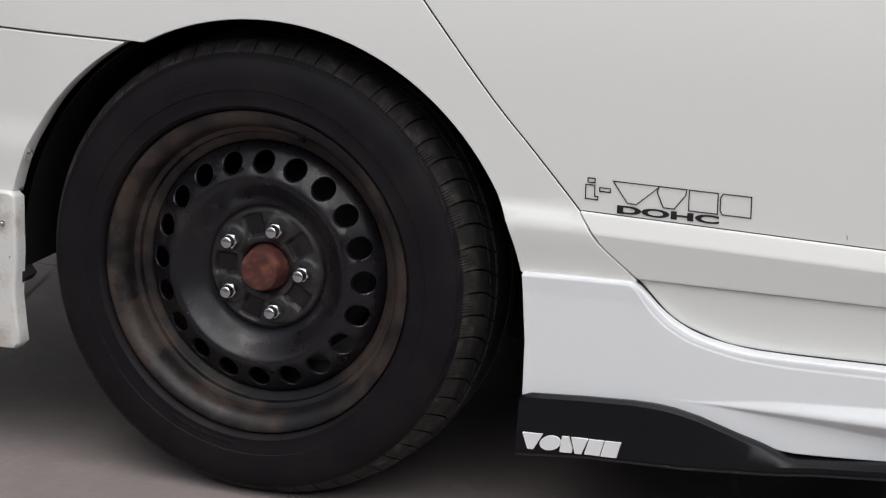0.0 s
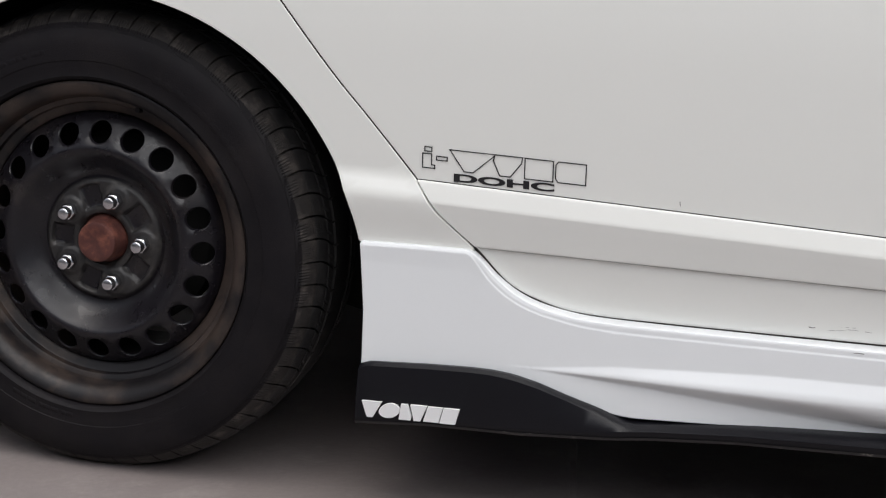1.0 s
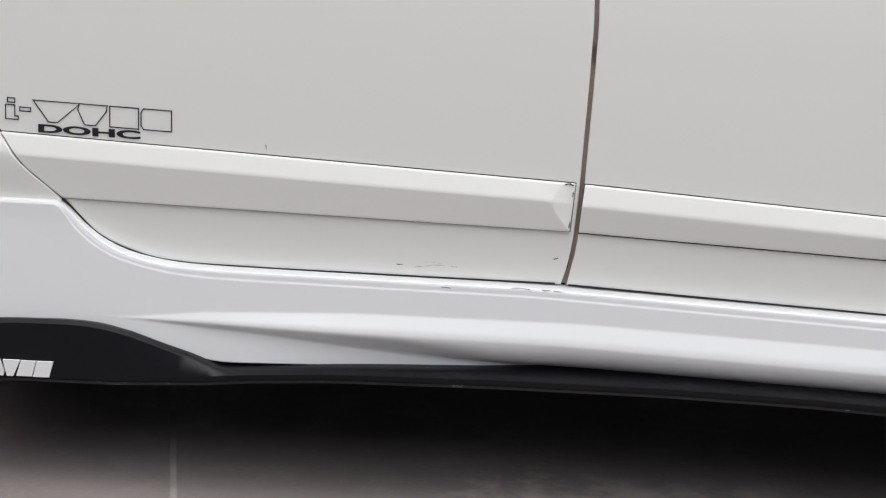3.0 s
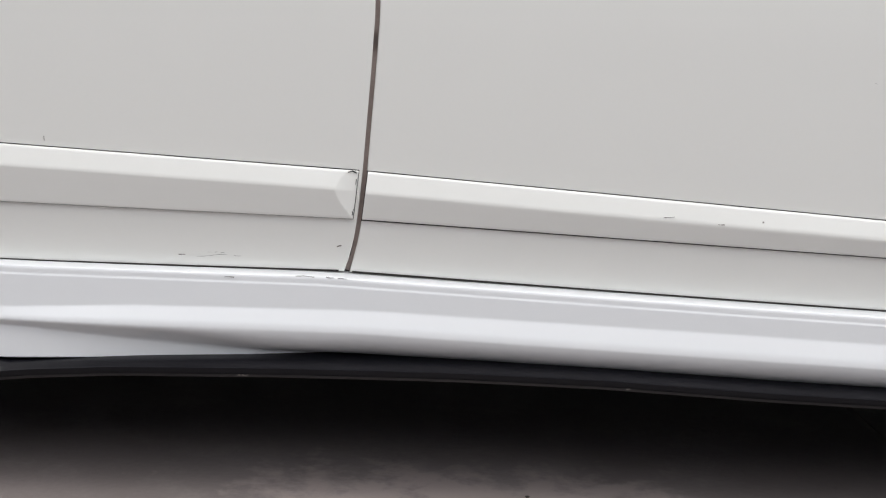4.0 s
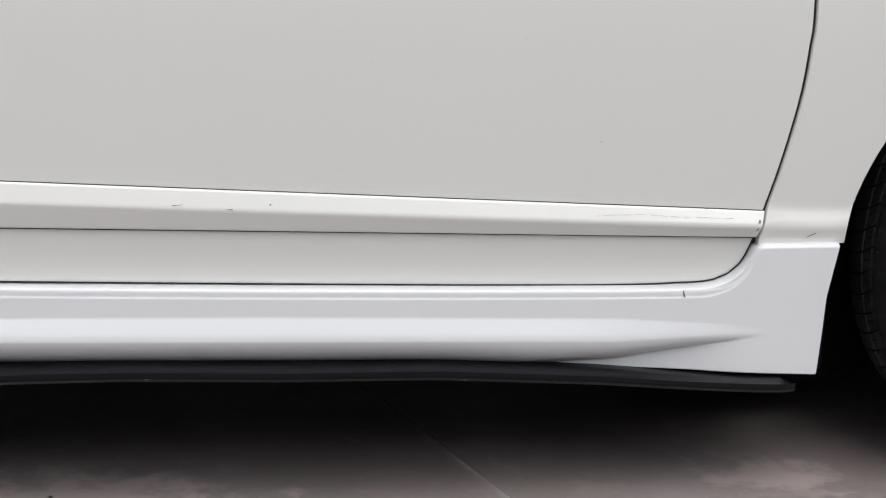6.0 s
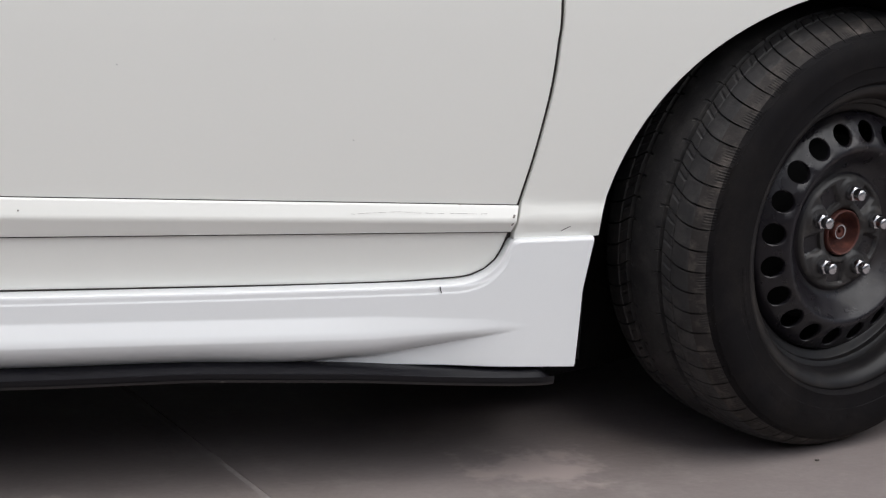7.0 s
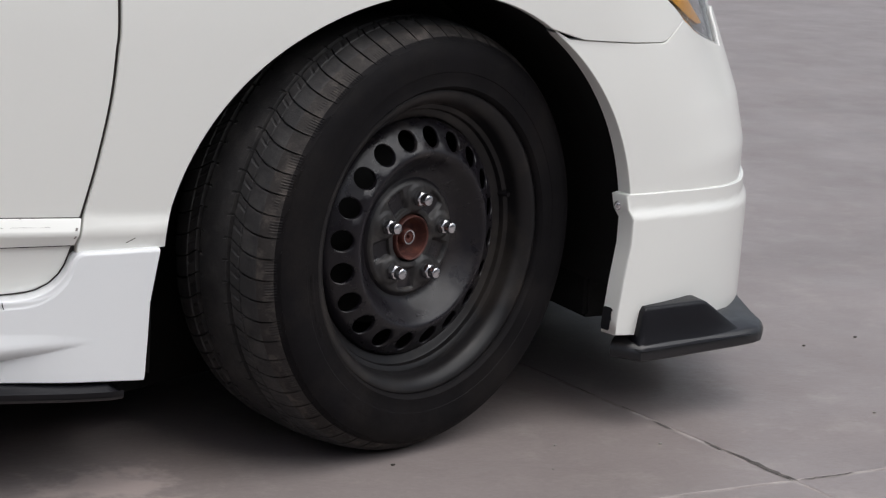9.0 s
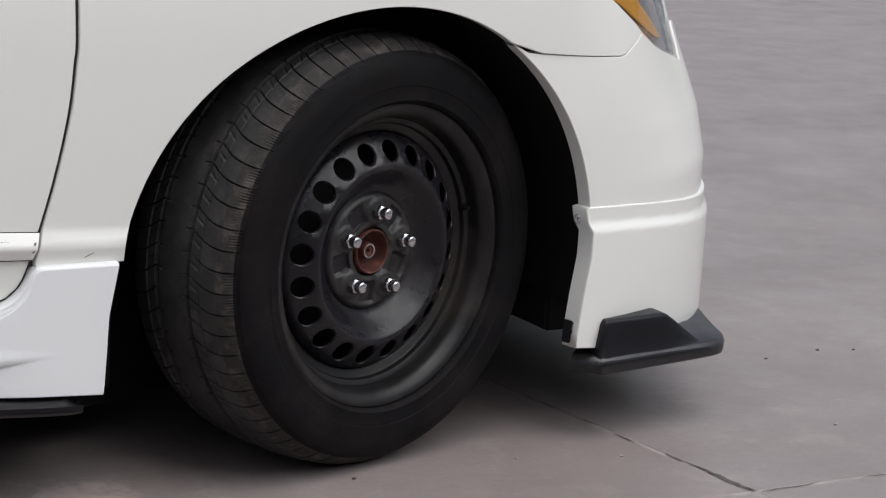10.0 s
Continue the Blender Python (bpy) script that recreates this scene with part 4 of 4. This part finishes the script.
# ---- what closes the car ----
def build_inside():
    panel_in = [(0.40, 0.21), (2.28, 0.19), (2.30, 0.9), (0.05, 0.9), (0.40, 0.40)]
    # A dark sheet behind the panels, added to darken the seams.
    body_part("inner_sill", panel_in, lambda s, z: -0.030, SEAM, "", ds=0.08, dz=0.06)
    # The front liner's rear wall hangs low to stand for shade behind the tyre.
    for name, (cx, cz, rx, rz), ahead, behind in (("rear_wheel_liner", (0.020, 0.2845, 0.359, 0.357), 0.14, 0.27), ("front_wheel_liner", (2.7445, 0.2815, 0.3755, 0.378), 0.198, 0.062)):
        line = [(1.0, 0.0, ahead), (1.0, 0.0, (ahead + cz) / 2)] + [(math.cos(radians(a)), math.sin(radians(a)), None) for a in np.linspace(0, 180, 41)] + [(-1.0, 0.0, (behind + cz) / 2), (-1.0, 0.0, behind)]
        bm = bmesh.new()
        rows_ = []
        for c, q, z in line:
            row = []
            for grow, y in ((0.002, 0.014), (0.008, 0.032), (0.012, 0.20), (0.0, 0.33)):
                x = cx + c * (rx + grow)
                if y > 0.3 and c < -0.2 and cx > 1:
                    y = 0.215 + 0.115 * max(0.0, (q - 0.55) / 0.45)
                side = max(0.0, float(np.interp(x, _wx, _sy)) - 0.004)
                row.append(bm.verts.new((x, y + side, cz + q * (rz + grow) if z is None else (max(z, 0.155) if y < 0.1 else z))))
            row.append(bm.verts.new((cx + c * 0.06, 0.345, max(cz + q * 0.06, 0.22) if z is None else (z if c < 0 and cx > 1 else 0.20))))
            rows_.append(row)
        for a, b in zip(rows_, rows_[1:]):
            for j in range(4):
                bm.faces.new((a[j], a[j + 1], b[j + 1], b[j]))
        bmesh.ops.solidify(bm, geom=bm.faces[:], thickness=0.003)
        car_part(name, bm, LINER, "dusty black wheel arch liner")
    # floor pan, far flank, deck and cabin
    # The low boxes are added, unseen, to block light under the car.
    for x0, x1, y0, y1, z0, z1 in ((0.37, 2.37, 0.035, 1.72, 0.19, 0.26), (0.42, 2.36, 0.30, 1.20, 0.155, 0.20), (0.42, 2.36, 1.20, 1.70, 0.090, 0.20), (2.36, 2.78, 0.352, 1.39, 0.065, 0.2), (-0.36, 0.37, 0.36, 1.39, 0.20, 0.9), (2.36, 2.98, 0.352, 1.39, 0.135, 0.7), (-0.93, -0.36, 0.12, 1.65, 0.29, 0.6), (3.09, 3.42, 0.31, 1.62, 0.122, 0.5), (3.14, 3.25, 0.18, 0.31, 0.130, 0.3), (3.40, 3.50, 0.46, 1.50, 0.035, 0.5), (2.80, 3.40, 0.98, 1.39, 0.04, 0.5)):
        bm = bmesh.new()
        m = bmesh.ops.create_cube(bm, size=1.0)
        for v in m["verts"]:
            v.co = Vector((x0 + (v.co.x + 0.5) * (x1 - x0), y0 + (v.co.y + 0.5) * (y1 - y0), z0 + (v.co.z + 0.5) * (z1 - z0)))
        bmesh.ops.bevel(bm, geom=bm.edges[:], offset=0.006, segments=2, affect="EDGES")
        car_part("underbody_panel", bm, UNDER)
    bm = bmesh.new()
    rings = []
    for x, top, wide in ((-0.93, 0.60, 0.70), (-0.90, 0.93, 0.72), (-0.75, 1.02, 0.78), (-0.35, 1.05, 0.80), (0.25, 1.34, 0.62), (0.8, 1.43, 0.60), (1.3, 1.44, 0.60), (1.75, 1.38, 0.62), (2.50, 0.99, 0.72), (3.0, 0.86, 0.62), (3.3, 0.74, 0.46), (3.46, 0.66, 0.34)):
        shoulder = min(0.935, top - 0.03) - (0.18 if x > 2.9 else 0) * (x - 2.9) / 0.5
        w = min(0.845, wide + 0.14)
        prof = [(-w, shoulder - 0.06), (-w, shoulder - 0.02), (-w + 0.03, shoulder), (-wide + 0.03, top - 0.05), (-wide + 0.12, top), (wide - 0.12, top), (wide - 0.03, top - 0.05), (w - 0.03, shoulder), (w + 0.02, shoulder - 0.02), (w + 0.02, 0.15 if -0.85 < x < 3.4 else 0.4)]
        rings.append([bm.verts.new((x, CAR_Y + y, z)) for y, z in prof])
    for a, b in zip(rings, rings[1:]):
        for j in range(len(a) - 1):
            bm.faces.new((a[j], a[j + 1], b[j + 1], b[j]))
    bm.faces.new(rings[0]), bm.faces.new(rings[-1])
    car_part("upper_body", bm, PAINT, "plain white upper body")


# ---- lettering ----
def build_lettering(door_r, blade):
    flat = lambda s, z: door_surf(s, z) + 0.0012
    # outlined emblem: plain frames, wedges and bars
    x0, wide = 0.4505, 0.207
    shapes = (((0.012, 0.80), (0.055, 0.80), (0.055, 1.00), (0.012, 1.00)), ((0.000, 0.00), (0.075, 0.00), (0.075, 0.16), (0.055, 0.16), (0.055, 0.68), (0.000, 0.68)), ((0.085, 0.42), (0.150, 0.42), (0.150, 0.60), (0.085, 0.60)),
              ((0.165, 0.98), (0.255, 0.00), (0.310, 0.00), (0.445, 0.98)), ((0.430, 0.70), (0.470, 0.00), (0.535, 0.00), (0.600, 0.70), (0.605, 0.98), (0.440, 0.98)),
              ((0.620, 0.00), (0.790, 0.00), (0.790, 0.98), (0.620, 0.98)), ((0.820, 0.00), (0.985, 0.00), (0.985, 0.98), (0.820, 0.98), (0.805, 0.80), (0.805, 0.18)))
    for shape in shapes:
        bm = bmesh.new()
        side_strip(bm, [(x0 + u * wide, 0.4585 + 0.0260 * v - 0.0035 * u) for u, v in shape], 0.0007, flat, True)
        part("emblem_shape", bm, INK, door_r, "black outlined emblem shape", smooth=False)
    # word in solid black
    cu = bpy.data.curves.new("word", "FONT")
    cu.body = "DOHC"
    cu.size = 1.0
    cu.offset = 0.040
    tmp = bpy.data.objects.new("word", cu)
    scene.collection.objects.link(tmp)
    me = bpy.data.meshes.new_from_object(tmp.evaluated_get(bpy.context.evaluated_depsgraph_get()))
    bpy.data.objects.remove(tmp)
    xs = [v.co.x for v in me.vertices]
    ys = [v.co.y for v in me.vertices]
    for v in me.vertices:
        u, w = (v.co.x - min(xs)) / (max(xs) - min(xs)), (v.co.y - min(ys)) / (max(ys) - min(ys))
        s, z = 0.4905 + 0.126 * u, 0.4440 + 0.0105 * w - 0.0008 * u
        v.co = body_point(s, z, flat(s, z) + 0.004 * (1 - smoothstep(z, 0.436, 0.443)))
    ob = new("door_word", me)
    place(ob, door_r, INK, "DOHC in solid black letters")
    # maker's mark on the fin: plain white wedges, an oval and slanted bars
    oval = [(0.285 + 0.105 * math.cos(g) + 0.02 * math.sin(g), 0.5 + 0.46 * math.sin(g)) for g in np.linspace(0, 2 * math.pi, 20)[:-1]]
    marks = (((0.000, 1.00), (0.055, 0.00), (0.115, 0.00), (0.205, 1.00)), oval, ((0.385, 0.02), (0.505, 0.02), (0.515, 0.28), (0.470, 1.00), (0.405, 1.00)),
             ((0.540, 0.02), (0.605, 0.02), (0.670, 1.00), (0.500, 1.00)), ((0.635, 0.04), (0.790, 0.04), (0.830, 0.98), (0.680, 0.98)), ((0.800, 0.02), (0.960, 0.02), (1.000, 0.98), (0.840, 0.98)))
    for shape in marks:
        bm = bmesh.new()
        ring = [bm.verts.new(body_point(0.393 + 0.126 * u, 0.1435 + 0.0205 * v + 0.004 * u, 0.0385)) for u, v in shape]
        back = [bm.verts.new(body_point(0.393 + 0.126 * u, 0.1435 + 0.0205 * v + 0.004 * u, 0.0345)) for u, v in shape]
        bm.faces.new(ring)
        for k in range(len(ring)):
            q = (k + 1) % len(ring)
            bm.faces.new((ring[k], ring[q], back[q], back[k]))
        part("maker_mark", bm, WHITE_INK, blade, "white maker's mark shape", smooth=False)


door_r, door_f = build_doors()
build_mouldings(door_r, door_f)
seal = bmesh.new()
side_strip(seal, curve_line([(a - 0.0015, b) for a, b in MID_SEAM]), 0.007, lambda s, z: door_surf(s, z) - 0.007)
car_part("door_seal", seal, SEAL, "brown-grey rubber seal in the door gap")
for run, half, low in ((FRONT_SEAM, 0.0065, 0.0055), (moved(REAR_SEAM, 0.0006), 0.0030, 0.0010)):
    dark = bmesh.new()
    side_strip(dark, curve_line(run), half, lambda s, z: door_surf(s, z) - low)
    car_part("seam_seal", dark, SEAM, "dark rubber seal in the panel gap")
# Dark strips on the doors' lower edges paint in the gap's shade.
for run in (moved(REAR_SEAM[5:], 0.0018) + [(0.75, 0.2908), (0.95, 0.2939), (1.122, 0.2973)], [(1.138, 0.2967), (1.36, 0.2905), (1.60, 0.2842), (1.86, 0.2784), (2.02, 0.2760)] + [(a - 0.0022, b + 0.0020) for a, b in FRONT_SEAM[:5]]):
    dark = bmesh.new()
    side_strip(dark, curve_line(run), 0.0011, lambda s, z: door_surf(s, z) + 0.0010)
    car_part("sill_seal", dark, SEAM, "thin dark gap between door and sill")
build_wings()
skirt = build_skirt()
blade = build_sill_lip()
build_rear_bumper()
build_front_bumper()
build_splitter()
build_headlamp()
build_inside()
build_wheels()
build_lettering(door_r, blade)


# ---- chips, scratches and screws ----
def mark(name, points, half, surf, mat, parent, label, lift=0.0006):
    rng = random.Random(int(points[0][0] * 10000))
    line = [points[0]]
    for (a, b), (c, d) in zip(points, points[1:]):
        n = max(1, int(math.hypot(c - a, d - b) / 0.004))
        line += [(a + (c - a) * k / n + rng.uniform(-1, 1) * 0.0004, b + (d - b) * k / n + rng.uniform(-1, 1) * min(0.0006, half * 2)) for k in range(1, n + 1)]
    bm = bmesh.new()
    for a, b in zip(line, line[1:]):
        if len(line) < 4 or rng.random() < 0.8:
            side_strip(bm, (a, b), half * rng.uniform(0.4, 1.1), lambda s, z: float(surf(s, z)) + lift)
    if not bm.faces:
        side_strip(bm, points[:2], half, lambda s, z: float(surf(s, z)) + lift)
    ob = part(name, bm, mat, parent, label, smooth=False)
    if parent is car:
        ob.matrix_basis = BACK.copy()
    return ob


def screw(s, z, off, size=0.005):
    bm = lathe([(0.0, -0.003), (size * 0.55, -0.003), (size * 0.9, -0.0018), (size, 0.0), (size * 1.5, 0.0004), (size * 1.5, 0.002)], 14)
    p = body_point(s, z, off)
    bmesh.ops.translate(bm, verts=bm.verts[:], vec=p)
    car_part("screw", bm, CHROME, "small grey screw")


front_mould = moulding_surf(2.2)
rear_mould = moulding_surf(1.14)
for pts, half in (([(0.952, 0.306), (0.980, 0.3105), (1.012, 0.3095)], 0.00025), ([(0.965, 0.3125), (0.985, 0.3135)], 0.0002), ([(0.769, 0.4465), (0.770, 0.4415)], 0.0005), ([(1.119, 0.328), (1.124, 0.330)], 0.0007), ([(0.93, 0.308), (0.938, 0.3085)], 0.0005)):
    mark("scratch", pts, half, door_surf, SCUFF, door_r, "dark scratch in the paint")
for pts, half in (([(1.128, 0.4225), (1.133, 0.4240), (1.1385, 0.4220)], 0.0009), ([(1.1355, 0.3700), (1.1365, 0.3780)], 0.0006), ([(1.1380, 0.408), (1.1384, 0.415)], 0.0006)):
    mark("scratch", pts, half, rear_mould, INK, door_r, "chipped moulding corner", 0.0012)
for pts, half in (([(1.484, 0.3885), (1.500, 0.3905)], 0.0004), ([(1.545, 0.3835), (1.553, 0.3832)], 0.0006), ([(1.595, 0.3885), (1.597, 0.3890)], 0.0008), ([(1.985, 0.3715), (2.04, 0.3725), (2.085, 0.3690), (2.158, 0.3660)], 0.00018), ([(2.121, 0.378), (2.123, 0.3785)], 0.0008), ([(2.189, 0.360), (2.191, 0.364)], 0.0012), ([(2.187, 0.350), (2.189, 0.353)], 0.0012)):
    mark("scratch", pts, half, front_mould, SCUFF, door_f, "dark scratch in the moulding", 0.0010)
for pts, half in (([(1.705, 0.563), (1.707, 0.561)], 0.00035), ([(1.886, 0.592), (1.888, 0.5915)], 0.00035), ([(1.985, 0.465), (1.987, 0.4645)], 0.00035)):
    mark("scratch", pts, half, door_surf, INK, door_f, "small stone chip")
mark("scratch", [(2.258, 0.339), (2.264, 0.3425), (2.270, 0.345)], 0.0006, lambda s, z: side_band(s, z, 0.008, 0.008), INK, car, "short dark scuff")
for pts, half in (([(0.987, 0.2885), (0.993, 0.2895), (0.999, 0.2880)], 0.0006), ([(1.072, 0.2935), (1.085, 0.2945), (1.094, 0.2930)], 0.0004), ([(1.108, 0.2940), (1.122, 0.2930), (1.134, 0.2935)], 0.0004)):
    mark("scratch", pts, half, skirt_surf, SCUFF, car, "dark chip on the sill edge", 0.0012)
mark("seal_tear", [(1.1325, 0.316), (1.1352, 0.326), (1.1378, 0.336)], 0.0024, door_surf, INK, car, "dark tear in the door seal", -0.0045)
mark("sill_gap", [(2.0985, 0.2735), (2.1005, 0.2650)], 0.0014, skirt_surf, INK, car, "dark gap in the sill strip", 0.0012)
screw(arc_at(3.046), 0.340, -0.012)
screw(-0.332, 0.436, -0.006, 0.006)
screw(-0.362, 0.340, 0.012, 0.003)
clip = prism([(-0.356, 0.250), (-0.343, 0.252), (-0.336, 0.261), (-0.344, 0.272), (-0.356, 0.273)], 0.020, 0.050, 0.001)
car_part("bumper_clip", clip, UNDER, "small black plastic clip")


# ---- ground: a sheet to the horizon, concrete slabs and their joints ----
def build_ground():
    def sheet(name, corners, z, mat):
        bm = bmesh.new()
        bm.faces.new([bm.verts.new((x, y, z)) for x, y in corners])
        me = bpy.data.meshes.new(name)
        bm.to_mesh(me)
        bm.free()
        me.materials.append(mat)
        return new(name, me)

    g = sheet("ground", ((-400, -400), (400, -400), (400, 400), (-400, 400)), -0.012, CONCRETE)
    tagged(g, "worn grey concrete yard reaching the horizon", "ground", kind="structure")
    # joints across the yard: where each one crosses y = 0, and its lean
    cross = ((-5.70, -0.28), (-4.43, -0.28), (-3.16, -0.28), (-1.89, -0.27), (-0.572, -0.26), (0.662, -0.235), (1.941, -0.19), (3.199, -0.115))
    along = (-6.25, -5.05, -3.85, -2.65, -1.45, -0.255, 0.95, 2.15, 3.35, 4.55, 5.75, 6.95, 8.15)
    f = sheet("joint_filler", ((-7.0, -6.3), (9.5, -6.3), (9.5, 9.0), (-7.0, 9.0)), -0.0009, JOINT)
    f.parent = g

    def slab(corners):
        bm = bmesh.new()
        gap = 0.0035
        mid = Vector((sum(c[0] for c in corners) / 4, sum(c[1] for c in corners) / 4, 0))
        rings = []
        for inset, z in ((gap, -0.009), (gap, -0.0012), (gap + 0.0012, -0.0002), (gap + 0.004, 0.0)):
            ring = []
            for x, y in corners:
                ring.append(bm.verts.new((x + inset * (1 if x < mid.x else -1), y + inset * (1 if y < mid.y else -1), z)))
            rings.append(ring)
        for a, b in zip(rings, rings[1:]):
            for k in range(4):
                bm.faces.new((a[k], a[(k + 1) % 4], b[(k + 1) % 4], b[k]))
        bm.faces.new(rings[-1])
        me = bpy.data.meshes.new("slab")
        bm.to_mesh(me)
        bm.free()
        me.materials.append(CONCRETE)
        ob = new("slab", me)
        ob.parent = g
        ob.location.z = random.uniform(-0.0004, 0.0)

    def on(c, y):
        return c[0] + c[1] * y

    for a, b in zip(cross, cross[1:]):
        for y0, y1 in zip(along, along[1:]):
            slab(((on(a, y0), y0), (on(b, y0), y0), (on(b, y1), y1), (on(a, y1), y1)))
    last = cross[-1]
    slab(((on(last, -0.255), -0.255), (9.4, -0.255), (9.4, 8.15), (on(last, 8.15), 8.15)))
    slab(((on(last, -6.25), -6.25), (9.4, -6.25), (9.4, -0.255), (on(last, -0.255), -0.255)))

    # broken, dirt-filled edges of the joints by the front wheel
    def crack(x0, y0, dx, dy, wide):
        bm = bmesh.new()
        L, R = [], []
        n = 14
        d = Vector((dx, dy)).normalized()
        for k in range(n + 1):
            t = k / n
            half = wide * math.sin(math.pi * t) ** 0.6 * random.uniform(0.35, 1.0) + 0.0004
            c = Vector((x0 + dx * t, y0 + dy * t)) + Vector((-d.y, d.x)) * random.uniform(-0.002, 0.002)
            for lst, q in ((L, -half), (R, half)):
                lst.append(bm.verts.new((c.x - d.y * q, c.y + d.x * q, 0.0007)))
        for k in range(n):
            bm.faces.new((L[k], L[k + 1], R[k + 1], R[k]))
        me = bpy.data.meshes.new("crack")
        bm.to_mesh(me)
        bm.free()
        me.materials.append(CRACK)
        ob = new("crack", me)
        ob.parent = g

    for y0, length, wide, shift in ((0.24, -0.05, 0.0012, 0.0), (0.13, -0.03, 0.0018, 0.002), (0.045, -0.045, 0.0042, -0.003), (-0.06, -0.05, 0.0030, 0.002), (-0.11, -0.15, 0.0042, 0.003), (-0.17, -0.09, 0.0020, -0.003)):
        crack(on(last, y0) + shift, y0, last[1] * length, length, wide)
    crack(3.24, -0.256, 0.10, 0.001, 0.0018)
    crack(3.42, -0.255, 0.12, -0.001, 0.0014)


build_ground()


# ---- unseen walls added to block low light: behind the camera and the car's tail ----
def build_wall(name, x0, x1, y0, y1, high):
    bm = bmesh.new()
    m = bmesh.ops.create_cube(bm, size=1.0)
    for v in m["verts"]:
        v.co = Vector((x0 + (v.co.x + 0.5) * (x1 - x0), y0 + (v.co.y + 0.5) * (y1 - y0), (v.co.z + 0.5) * high))
    bmesh.ops.bevel(bm, geom=bm.edges[:], offset=0.02, segments=2, affect="EDGES")
    me = bpy.data.meshes.new(name)
    bm.to_mesh(me)
    bm.free()
    me.materials.append(PLASTER)
    tagged(new(name, me), "plain grey plastered wall, unseen, added to hold back sky light", "wall", kind="structure")


build_wall("wall_yard", -20.5, 23.5, -9.35, -9.05, 4.4)
build_wall("wall_side", -2.65, -2.40, -1.2, 8.0, 3.2)


# ---- grit on the concrete ----
def pebble(x, y, size, mat, label):
    rng = random.Random(int(x * 1000))
    bm = bmesh.new()
    bmesh.ops.create_icosphere(bm, subdivisions=1, radius=size)
    for v in bm.verts:
        v.co *= rng.uniform(0.75, 1.2)
        v.co.x *= 1.4
        v.co.z *= 0.6
    low = min(v.co.z for v in bm.verts)
    bmesh.ops.translate(bm, verts=bm.verts[:], vec=(0, 0, -low - 0.0003))
    me = bpy.data.meshes.new("pebble")
    bm.to_mesh(me)
    bm.free()
    me.materials.append(mat)
    ob = new("pebble", me)
    ob.location = (x, y, 0.0)
    tagged(ob, label, "pebble", group="grit on the concrete")


for x, y, size in ((2.985, -0.010, 0.0022), (3.138, -0.054, 0.0026), (2.926, -0.103, 0.0020), (3.555, -0.026, 0.0026)):
    pebble(x, y, size, PALE_STONE, "tiny pale pebble lying on the concrete")
for x, y, size in ((1.371, 0.050, 0.0026), (2.719, -0.016, 0.0028), (3.818, 0.357, 0.0030), (3.883, 0.337, 0.0026), (3.690, 0.335, 0.0030)):
    pebble(x, y, size, DARK_STONE, "tiny dark pebble lying on the concrete")
